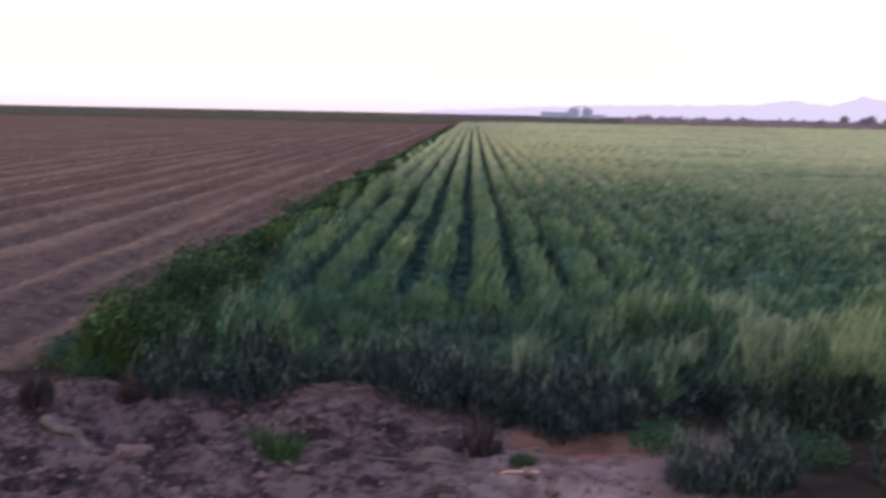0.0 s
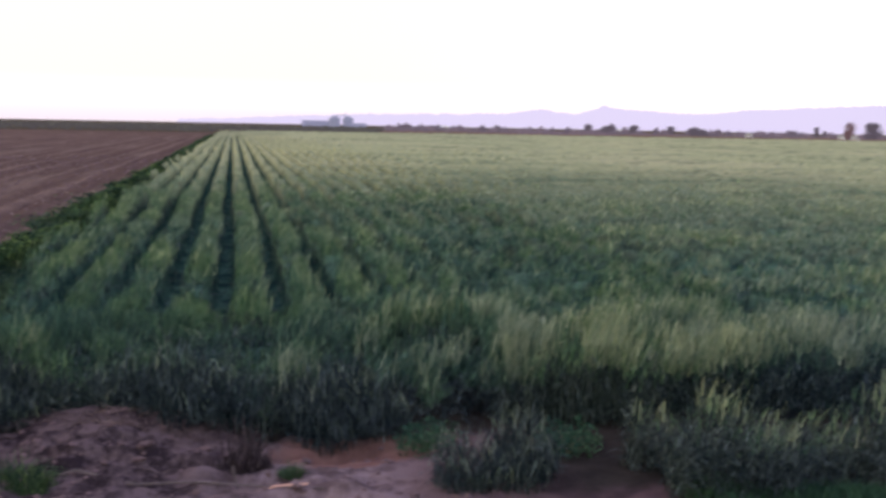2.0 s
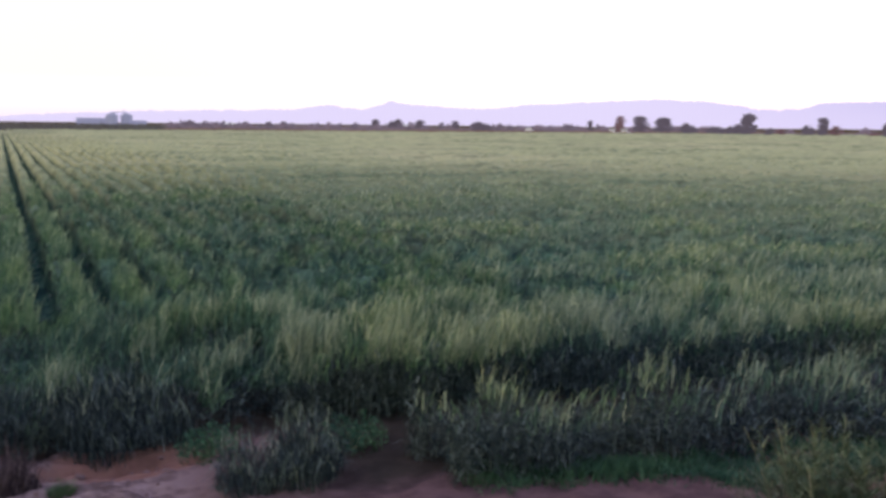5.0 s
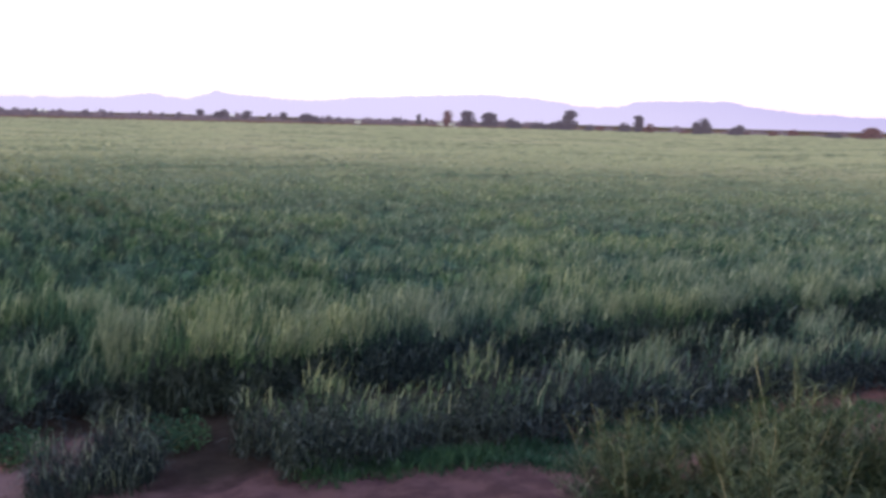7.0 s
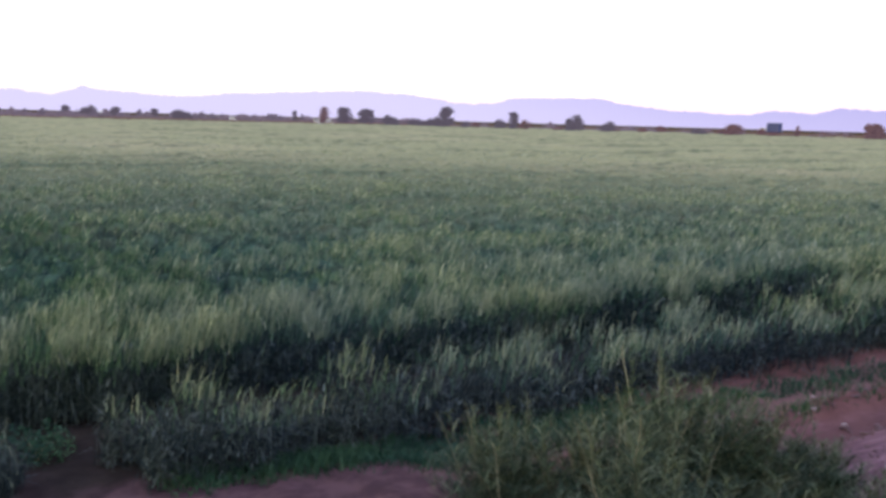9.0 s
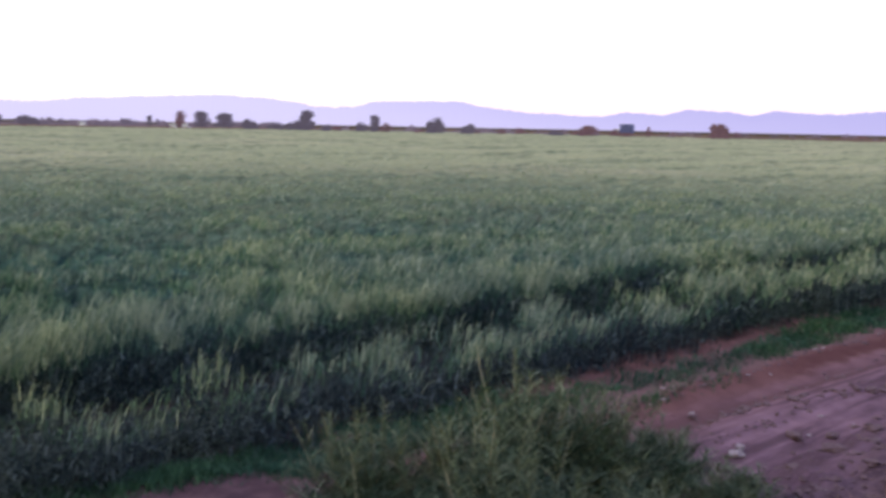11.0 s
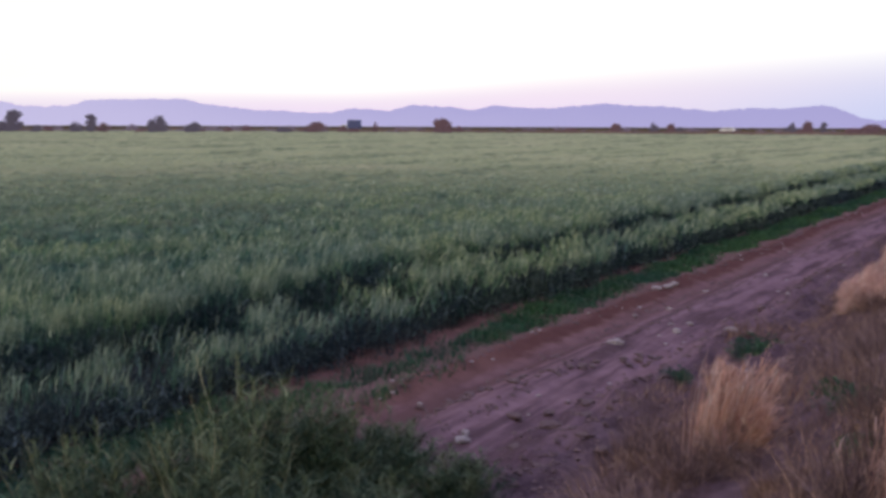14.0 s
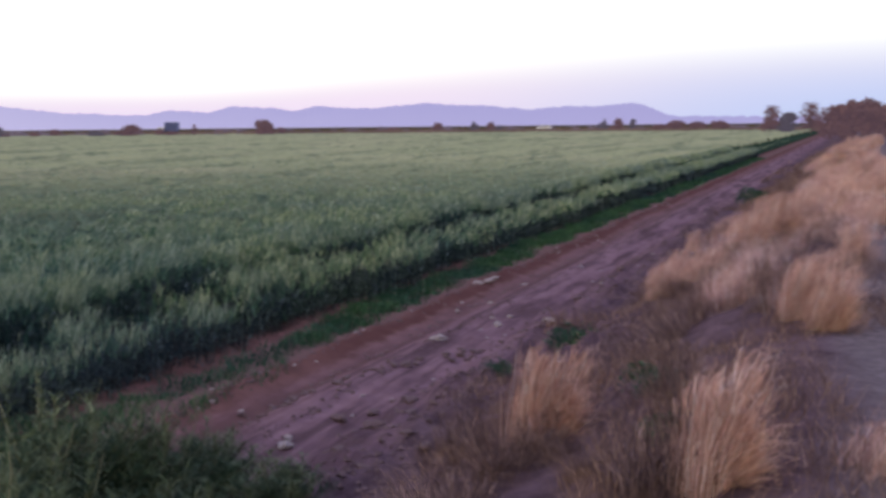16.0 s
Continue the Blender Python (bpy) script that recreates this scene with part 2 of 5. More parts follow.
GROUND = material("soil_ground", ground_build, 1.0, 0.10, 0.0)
WHEAT = leafy("wheat_leaf", (0.027, 0.066, 0.049), (0.066, 0.140, 0.088), (0.138, 0.220, 0.132))
# grey-blue lower leaves, with the shade low in the crop put into the colour
LOWLEAF = leafy("wheat_low_leaf_shaded", (0.010, 0.019, 0.020), (0.024, 0.040, 0.041), (0.104, 0.134, 0.128), 0.15)
HEADS = leafy("wheat_head", (0.130, 0.182, 0.130), (0.210, 0.270, 0.182), (0.310, 0.358, 0.250), 0.14)
YOUNG = leafy("young_head", (0.096, 0.150, 0.102), (0.176, 0.250, 0.158), (0.270, 0.340, 0.218), 0.12)
GRASS = leafy("verge_grass", (0.020, 0.056, 0.033), (0.036, 0.094, 0.052), (0.068, 0.140, 0.075))
WEED = leafy("broad_weed", (0.012, 0.030, 0.018), (0.032, 0.070, 0.036), (0.100, 0.155, 0.060), 0.28)
BLUE = leafy("grey_weed", (0.06, 0.085, 0.055), (0.09, 0.12, 0.075), (0.14, 0.17, 0.10))
FEATHER = leafy("feathery_shrub", (0.018, 0.037, 0.022), (0.046, 0.078, 0.043), (0.130, 0.165, 0.092))
TWIG = leafy("shrub_twig", (0.060, 0.070, 0.040), (0.115, 0.125, 0.070), (0.21, 0.205, 0.125))
PLUME = leafy("shrub_plume", (0.060, 0.088, 0.048), (0.105, 0.140, 0.075), (0.20, 0.225, 0.13), 0.15)
STRAW = leafy("dry_straw", (0.17, 0.092, 0.076), (0.70, 0.412, 0.335), (0.88, 0.66, 0.57), 0.14)
RESIDUE = leafy("crop_residue", (0.11, 0.082, 0.070), (0.19, 0.145, 0.118), (0.36, 0.29, 0.24), 0.15)
DUST = leafy("grey_straw", (0.076, 0.050, 0.050), (0.160, 0.104, 0.098), (0.36, 0.245, 0.21), 0.2)
DEADLEAF = leafy("withered_leaf", (0.022, 0.017, 0.020), (0.048, 0.037, 0.042), (0.11, 0.082, 0.085), 0.12)
MATTED = leafy("matted_stems", (0.045, 0.032, 0.034), (0.105, 0.074, 0.074), (0.24, 0.175, 0.16), 0.15)
STONE = mottled("pale_clod", (0.42, 0.36, 0.35), (0.30, 0.25, 0.24), 6.0)
CLOD = mottled("soil_clod", (0.19, 0.128, 0.130), (0.125, 0.084, 0.085), 5.0)
WOOD = mottled("dry_wood", (0.175, 0.142, 0.135), (0.10, 0.08, 0.076), 8.0)
# far things: part of each colour is emission, standing in for haze
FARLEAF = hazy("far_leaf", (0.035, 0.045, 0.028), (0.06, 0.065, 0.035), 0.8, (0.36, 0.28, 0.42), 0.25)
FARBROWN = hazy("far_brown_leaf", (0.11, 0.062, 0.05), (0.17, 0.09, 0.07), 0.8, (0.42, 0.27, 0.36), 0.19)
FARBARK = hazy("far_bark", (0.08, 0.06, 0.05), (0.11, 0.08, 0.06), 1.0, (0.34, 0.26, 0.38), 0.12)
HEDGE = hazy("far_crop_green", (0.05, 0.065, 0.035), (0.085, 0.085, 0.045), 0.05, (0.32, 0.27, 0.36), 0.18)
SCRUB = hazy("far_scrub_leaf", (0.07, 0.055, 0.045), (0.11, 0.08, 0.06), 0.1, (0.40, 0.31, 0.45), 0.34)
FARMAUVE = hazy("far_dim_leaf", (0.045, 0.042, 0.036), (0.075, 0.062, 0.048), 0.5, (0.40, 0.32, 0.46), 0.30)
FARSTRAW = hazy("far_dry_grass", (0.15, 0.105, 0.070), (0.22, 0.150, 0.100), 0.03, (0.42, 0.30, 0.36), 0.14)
# the hills are mostly emission: the haze's light is their colour
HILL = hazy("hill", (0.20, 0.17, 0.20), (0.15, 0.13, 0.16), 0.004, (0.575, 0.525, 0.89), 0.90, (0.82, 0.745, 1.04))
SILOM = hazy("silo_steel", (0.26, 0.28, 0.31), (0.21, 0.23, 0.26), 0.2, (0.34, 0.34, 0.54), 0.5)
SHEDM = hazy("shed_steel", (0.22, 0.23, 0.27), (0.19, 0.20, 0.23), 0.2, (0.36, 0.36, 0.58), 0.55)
PAINT = mottled("white_paint", (0.80, 0.79, 0.78), (0.74, 0.73, 0.72), 2.0, 0.4, 0.0, 0.5)
BLUEP = mottled("blue_paint", (0.060, 0.080, 0.230), (0.050, 0.065, 0.190), 2.0, 0.4, 0.0, 0.5)
GLASSM = mottled("dark_glass", (0.03, 0.035, 0.04), (0.02, 0.025, 0.03), 2.0, 0.1, 0.0, 0.6)
RUBBER = mottled("rubber", (0.03, 0.03, 0.03), (0.02, 0.02, 0.02), 3.0)
PETAL = mottled("yellow_petal", (0.75, 0.55, 0.05), (0.65, 0.45, 0.04), 9.0)

# ------------------------------------------------------------------ mesh helpers
rng = np.random.default_rng(7)


def vnoise(x, y, seed=0):
    """Smooth value noise in 0..1 on a unit lattice."""
    x, y = np.asarray(x, float), np.asarray(y, float)
    i, j = np.floor(x), np.floor(y)
    u, v = x - i, y - j
    u, v = u * u * (3 - 2 * u), v * v * (3 - 2 * v)

    def h(a, b):
        q = np.sin(a * 127.1 + b * 311.7 + seed * 74.7) * 43758.5453
        return q - np.floor(q)
    return (h(i, j) * (1 - u) + h(i + 1, j) * u) * (1 - v) + (h(i, j + 1) * (1 - u) + h(i + 1, j + 1) * u) * v


def sstep(v, lo, hi):
    t = np.clip((np.asarray(v, float) - lo) / (hi - lo), 0, 1)
    return t * t * (3 - 2 * t)


def mesh_of(name, verts, quads, smooth=False):
    """A mesh from arrays of vertices and quads (or triangles)."""
    verts, quads = np.asarray(verts, np.float32).reshape(-1, 3), np.asarray(quads, np.int32)
    me = bpy.data.meshes.new(name)
    k = quads.shape[1]
    me.vertices.add(len(verts))
    me.vertices.foreach_set("co", verts.ravel())
    me.loops.add(quads.size)
    me.loops.foreach_set("vertex_index", quads.ravel())
    me.polygons.add(len(quads))
    me.polygons.foreach_set("loop_start", np.arange(0, quads.size, k, dtype=np.int32))
    me.polygons.foreach_set("use_smooth", np.full(len(quads), smooth))
    me.update(calc_edges=True)
    return me


def piece(name, data, mat, parent=None, label="", kind=""):
    """One mesh object, under a thing where one is given. data: (verts, faces), a mesh or a bmesh."""
    if isinstance(data, tuple):
        data = mesh_of(name, *data)
    elif isinstance(data, bmesh.types.BMesh):
        bm, data = data, bpy.data.meshes.new(name)
        bm.to_mesh(data)
        bm.free()
    if not data.materials:
        data.materials.append(mat)
    ob = new(name, data)
    if parent is not None:
        ob.parent = parent
    return tagged(ob, label, kind=kind)


def strips(base, lean, height, width, face, nseg=3, taper=0.8, droop=0.0):
    """Many bent blades: base (n,3), lean (n,2) metres at the tip, height, width (n), face: their turn."""
    n = len(base)
    t = np.linspace(0, 1, nseg + 1)[None, :]
    p = np.empty((n, nseg + 1, 3))
    p[..., :2] = base[:, None, :2] + lean[:, None, :] * (t ** 1.8)[..., None]
    p[..., 2] = base[:, None, 2] + height[:, None] * (t - np.reshape(droop, (-1, 1)) * t ** 3)
    w = width[:, None] * 0.5 * (1 - taper * t ** 1.5)
    side = np.stack([np.cos(face), np.sin(face), 0 * face], -1)[:, None, :] * w[..., None]
    v = np.stack([p - side, p + side], 2).reshape(-1, 3)
    i = (np.arange(n)[:, None] * (nseg + 1) + np.arange(nseg)[None, :]) * 2
    q = np.stack([i, i + 1, i + 3, i + 2], -1).reshape(-1, 4)
    return v, q


def joined(parts):
    vs, qs, o = [], [], 0
    for v, q in parts:
        vs.append(v)
        qs.append(q + o)
        o += len(v)
    return np.concatenate(vs), np.concatenate(qs)


def box(bm, cx, cy, cz, sx, sy, sz, bevel=0.0):
    r = bmesh.ops.create_cube(bm, size=1, matrix=Matrix.LocRotScale((cx, cy, cz), None, (sx, sy, sz)))
    if bevel:
        es = list({e for v in r["verts"] for e in v.link_edges})
        bmesh.ops.bevel(bm, geom=es, offset=bevel, segments=2, affect="EDGES", profile=0.5)
    return bm


def boxed(*a, **k):
    return box(bmesh.new(), *a, **k)


def tube(points, radii, sides=6):
    """A tapered round rod along points."""
    pts = [Vector(p) for p in points]
    v, f = [], []
    for i, p in enumerate(pts):
        d = (pts[min(i + 1, len(pts) - 1)] - pts[max(i - 1, 0)]).normalized()
        a = d.orthogonal().normalized()
        b = d.cross(a)
        for j in range(sides):
            w = 2 * math.pi * j / sides
            v.append(p + (a * math.cos(w) + b * math.sin(w)) * radii[i])
    for i in range(len(pts) - 1):
        for j in range(sides):
            k = (j + 1) % sides
            f.append((i * sides + j, i * sides + k, (i + 1) * sides + k, (i + 1) * sides + j))
    return np.array([tuple(q) for q in v]), np.array(f)


def cards(centres, size, seed):
    """Small leaves turned every way."""
    g = np.random.default_rng(seed)
    n = len(centres)
    a = g.normal(size=(n, 3))
    a /= np.linalg.norm(a, axis=1, keepdims=True)
    b = np.cross(a, g.normal(size=(n, 3)))
    b /= np.linalg.norm(b, axis=1, keepdims=True)
    s = (size * g.uniform(0.6, 1.4, n))[:, None]
    a, b = a * s, b * s * 0.6
    v = np.stack([centres - a, centres - b, centres + a, centres + b], 1).reshape(-1, 3)
    return v, np.arange(4 * n).reshape(-1, 4)


# ------------------------------------------------------------------ ground


def ground_z(x, y):
    x, y = np.asarray(x, float), np.asarray(y, float)
    s = y + SLOPE * x
    near = 1 - sstep(np.hypot(x - 6, y - 5), 60, 200)
    z = 1.45 * (1 - sstep(s, 0.1, 4.0)) * sstep(s, -9.0, -6.0)
    lumps = (vnoise(x * 1.1, y * 1.1, 1) - 0.5) * 0.16 + (vnoise(x * 3.3, y * 3.3, 2) - 0.5) * 0.09 + (vnoise(x * 8, y * 8, 3) - 0.5) * 0.04
    rough = 0.25 + 0.75 * sstep(s, 0.0, 0.8) * (1 - sstep(s, 4.0, 5.0)) + 0.5 * sstep(s, 6.2, 6.8) * (1 - sstep(s, 8, 9))
    corner = (1 - sstep(x, 0.8, 2.2)) * sstep(s, 4.5, 7.0) * (1 - sstep(s, 10, 11))
    z = z + lumps * np.maximum(rough, corner * 0.7) * near
    z = z + 0.13 * (vnoise(x * 2.6, s * 6.5, 38) - 0.45) * (1 + 0.6 * sstep(s, 2.2, 2.8) * (1 - sstep(s, 4.0, 4.6))) * sstep(s, 2.2, 2.8) * (1 - sstep(s, 4.6, 5.2)) * near
    # the track: two shallow ruts and a low ridge of thrown-up soil at its far side
    for c, d, w in ((4.75, -0.08, 0.22), (6.0, -0.08, 0.2), (6.6, 0.09, 0.16), (5.45, 0.05, 0.14), (3.9, 0.06, 0.12), (4.3, 0.05, 0.1)):
        z = z + d * np.exp(-((s - c) / w) ** 2) * near
    # bare corner: a low eroded mound and a washed-out hollow beside it
    z = z + 0.15 * np.exp(-((x + 0.9) / 1.5) ** 2 - ((y - 9.75) / 0.55) ** 2)
    z = z - 0.24 * np.exp(-((x - 1.0) / 1.0) ** 2 - ((y - 9.6) / 0.55) ** 2)
    z = z - 0.42 * np.exp(-((x + 2.9) / 0.75) ** 2 - ((y - 9.15) / 0.6) ** 2)
    z = z + 0.15 * np.exp(-((x + 4.4) / 0.9) ** 2 - ((y - 9.6) / 0.5) ** 2)
    for c in (8.35, 8.75, 9.15):
        z = z - 0.09 * np.exp(-((y - c - 0.10 * np.sin(x * 1.1 + c) - 0.10 * vnoise(x * 2.0, 0 * x + c, 64)) / 0.05) ** 2) * (1 - sstep(x, 0.9, 1.6)) * sstep(x, -2.4, -1.6)
    led = (y * 2.1 + 1.6 * vnoise(x * 0.5, y * 0.9, 34) + 0.25 * vnoise(x * 3.1, y * 2.0, 30)) % 1.0
    z = z - 0.12 * corner * sstep(x, -0.3, 0.5)
    z = z + corner * 0.11 * (sstep(led, 0.1, 0.2) - sstep(led, 0.75, 1.0)) * sstep(vnoise(x * 1.3, y * 1.3, 35), 0.3, 0.6)
    z = z + corner * (0.12 * np.abs(vnoise(x * 3.0, y * 7.0, 36) - 0.5) + 0.06 * vnoise(x * 7.0, y * 13.0, 37)) * near
    z = z + corner * 0.07 * np.abs(vnoise(x * 1.6, y * 4.5, 33) - 0.5) * near
    # furrows of the ploughed field
    p = (1 - sstep(x, -6.0, -5.3)) * sstep(s, 9.3, 10.5) * (1 - sstep(np.hypot(x, y), 150, 280))
    fur = 0.055 * np.sin(2 * np.pi * (x + 0.35 * (vnoise(y * 0.05, x * 0.4, 9) - 0.5)) / 0.95)
    clods = (vnoise(x * 3.0, y * 3.0, 5) - 0.5) * 0.07 + (vnoise(x * 1.1, y * 0.15, 6) - 0.5) * 0.10
    return z + p * (fur + clods) + 0.10 * p


def graded(stops):
    """Values from (start, end, first step, last step) rows."""
    out = []
    for a, b, d0, d1 in stops:
        v = a
        while v < b:
            out.append(v)
            v += d0 + (d1 - d0) * min(1, max(0, (v - a) / (b - a)))
    return np.array(out + [stops[-1][1]])


def build_ground():
    xs = graded([(-4600, -200, 500, 40), (-200, -40, 12, 0.45), (-40, -14, 0.30, 0.16), (-14, -5, 0.13, 0.10), (-5, 2.4, 0.06, 0.06), (2.4, 20, 0.10, 0.10), (20, 60, 0.12, 0.8), (60, 400, 1.0, 25), (400, 4600, 40, 500)])
    ss = graded([(-4600, -60, 600, 25), (-60, -8, 20, 0.8), (-8, -1, 0.5, 0.12), (-1, 7, 0.09, 0.09), (7, 10.3, 0.05, 0.05), (10.3, 11, 0.07, 0.1), (11, 60, 0.12, 1.0), (60, 400, 1.2, 20), (400, 4600, 40, 500)])
    X, S = np.meshgrid(xs, ss, indexing="ij")
    Y = S - SLOPE * np.where(np.abs(X) < 600, X, np.sign(X) * 600)
    Z = ground_z(X, Y)
    v = np.stack([X, Y, Z], -1).reshape(-1, 3)
    n, m = X.shape
    i = (np.arange(n - 1)[:, None] * m + np.arange(m - 1)[None, :]).ravel()
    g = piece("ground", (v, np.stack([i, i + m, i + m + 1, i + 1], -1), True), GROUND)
    return tagged(g, "bare brown soil with a rutted reddish track and furrows", "ground", kind="structure")


build_ground()

# ------------------------------------------------------------------ hills behind


def build_hills():
    R = 4300.0
    az = np.radians(np.arange(-3, 130, 0.08))
    ctrl_az = [-3, 3, 8, 14.8, 17.3, 19.1, 20.3, 20.7, 21.2, 23, 25.7, 28.4, 32.1, 35.7, 38.6, 41.2, 43, 44.3, 49.1, 50.6, 52.9, 56.9, 58.4, 60.4, 61.6, 63.9, 65.1, 66.2, 69.4, 72.2, 75.4, 78.4, 80.5, 82.3, 84.3, 85.5, 86.4, 89, 100, 130]
    ctrl_el = [0.1, 0.4, 0.63, 0.74, 1.06, 0.78, 1.12, 1.34, 1.17, 1.02, 0.90, 1.12, 1.35, 1.51, 1.38, 0.95, 0.96, 1.33, 1.44, 1.10, 0.86, 0.70, 0.98, 0.82, 1.15, 1.09, 0.90, 1.15, 0.97, 1.26, 1.12, 0.86, 1.03, 0.99, 1.16, 0.67, 0.42, 0.35, 0.2, 0.1]
    deg = np.degrees(az)
    el = np.interp(deg, ctrl_az, ctrl_el)
    el = np.convolve(np.pad(el, 2, "edge"), np.ones(5) / 5, "valid")
    el = el + (vnoise(deg * 1.6, 0 * deg, 3) - 0.5) * 0.05 + (vnoise(deg * 5, 0 * deg, 4) - 0.5) * 0.07 + (vnoise(deg * 11, 0 * deg, 5) - 0.5) * 0.045
    rings = []
    for f, h in ((0.90, 0.0), (0.94, 0.45), (0.97, 0.75), (1.0, 1.0), (1.06, 0.4)):
        wob = 1 + 0.35 * (vnoise(deg * 0.9, 0 * deg + f * 40, 8) - 0.5) * (1 if 0 < h < 1 else 0)
        r = R * f
        z = (3.1 + R * np.tan(np.radians(el))) * h * wob - (5 if h == 0 else 0)
        rings.append(np.stack([np.sin(az) * r, np.cos(az) * r, z], -1))
    v = np.stack(rings, 1)
    n, m = v.shape[:2]
    i = (np.arange(n - 1)[:, None] * m + np.arange(m - 1)[None, :]).ravel()
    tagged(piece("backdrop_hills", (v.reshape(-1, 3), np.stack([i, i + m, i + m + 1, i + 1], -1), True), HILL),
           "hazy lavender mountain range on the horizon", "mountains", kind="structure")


build_hills()

# ------------------------------------------------------------------ wheat
ROW, ROW0 = 0.81, -0.17


def wheat_mask(x, y):
    """1 where wheat stands."""
    s = y + SLOPE * x + (vnoise(x * 0.8, y * 0.3, 21) - 0.5) * 0.35
    main = np.where(x < 3.0, y - 10.3 + 0.32 * sstep(x, -0.8, 0.4) - (vnoise(x * 1.2, y * 0.2, 22) - 0.5) * 0.8 - (vnoise(x * 3.5, y * 0.5, 25) - 0.5) * 0.7, s - 10.15) > 0
    outer = (x > 3.45 + 0.8 * (vnoise(s * 2.5, 0 * x, 26) - 0.3)) & (s > 7.84 + 0.35 * (vnoise(x * 2.6, s * 0.3, 27) - 0.5)) & (s < 9.15)
    gap = (x > 3.1) & (s >= 9.15) & (s <= 10.15) & (vnoise(x * 1.5, y * 1.5, 23) > 0.90)
    return (main | outer | gap) & (x > -3.65 + 0.85 * (1 - sstep(y, 11.5, 15.5)) + 0.5 * (vnoise(y * 0.5, 0 * x, 24) - 0.5)) & (y < 300) & (x < 335)


def furrow(x, y):
    """1 in a furrow between the drilled beds, 0 on a bed."""
    w = x + 0.12 * (vnoise(y * 0.25, 0 * x, 31) - 0.5)
    c = 0.5 + 0.5 * np.cos(2 * np.pi * (w - ROW0) / ROW)
    strength = (1 - 0.88 * sstep(x, 6.0, 12.0)) * sstep(y, 11.8, 17.0) * (0.82 + 0.4 * vnoise(x * 0.9, y * 0.6, 32)).clip(0, 1)
    return sstep(c, 0.36, 0.95) * strength


def canopy(x, y):
    s = y + SLOPE * x
    h = 0.80 + 0.16 * (vnoise(x * 0.35, y * 0.35, 11) - 0.5) + 0.20 * (vnoise(x * 1.1, y * 1.1, 12) - 0.5) + 0.24 * (vnoise(x * 2.7, y * 2.7, 13) - 0.5)
    h = h - 0.24 * sstep(vnoise(x * 0.06, s * 0.42, 16), 0.60, 0.85) * sstep(x, 2, 8) * sstep(s, 12, 16)
    h = h + 0.10 * np.exp(-((s - 10.8) / 0.6) ** 2) * sstep(x, 1, 3)
    low = (1 - sstep(x, 1.2, 3.6)) * (1 - sstep(y, 11.2, 14.5))
    h = h - 0.08 * low + 0.42 * (vnoise(x * 1.35, y * 1.1, 61) - 0.5) * (1 - sstep(x, 2.0, 4.5)) * (1 - sstep(y, 12, 17))
    h = np.maximum(h, 0.28)
    h = h - 0.17 * np.exp(-((x - 3.5) / 4.5) ** 2 - ((y - 15) / 4.0) ** 2)
    h = h - (0.05 + 0.16 * (1 - sstep(x, 4, 9)) + 0.22 * (vnoise(x * 1.7, s * 1.2, 39) - 0.4) * (1 - sstep(x, 12, 20))) * ((s > 7.6) & (s < 9.3))
    h = h + 0.10 * (vnoise(x * 6.1, y * 6.1, 19) - 0.5) + 0.10 * (vnoise(x * 2.0, y * 2.0, 28) - 0.5)
    return h * (1 - 0.5 * furrow(x, y))


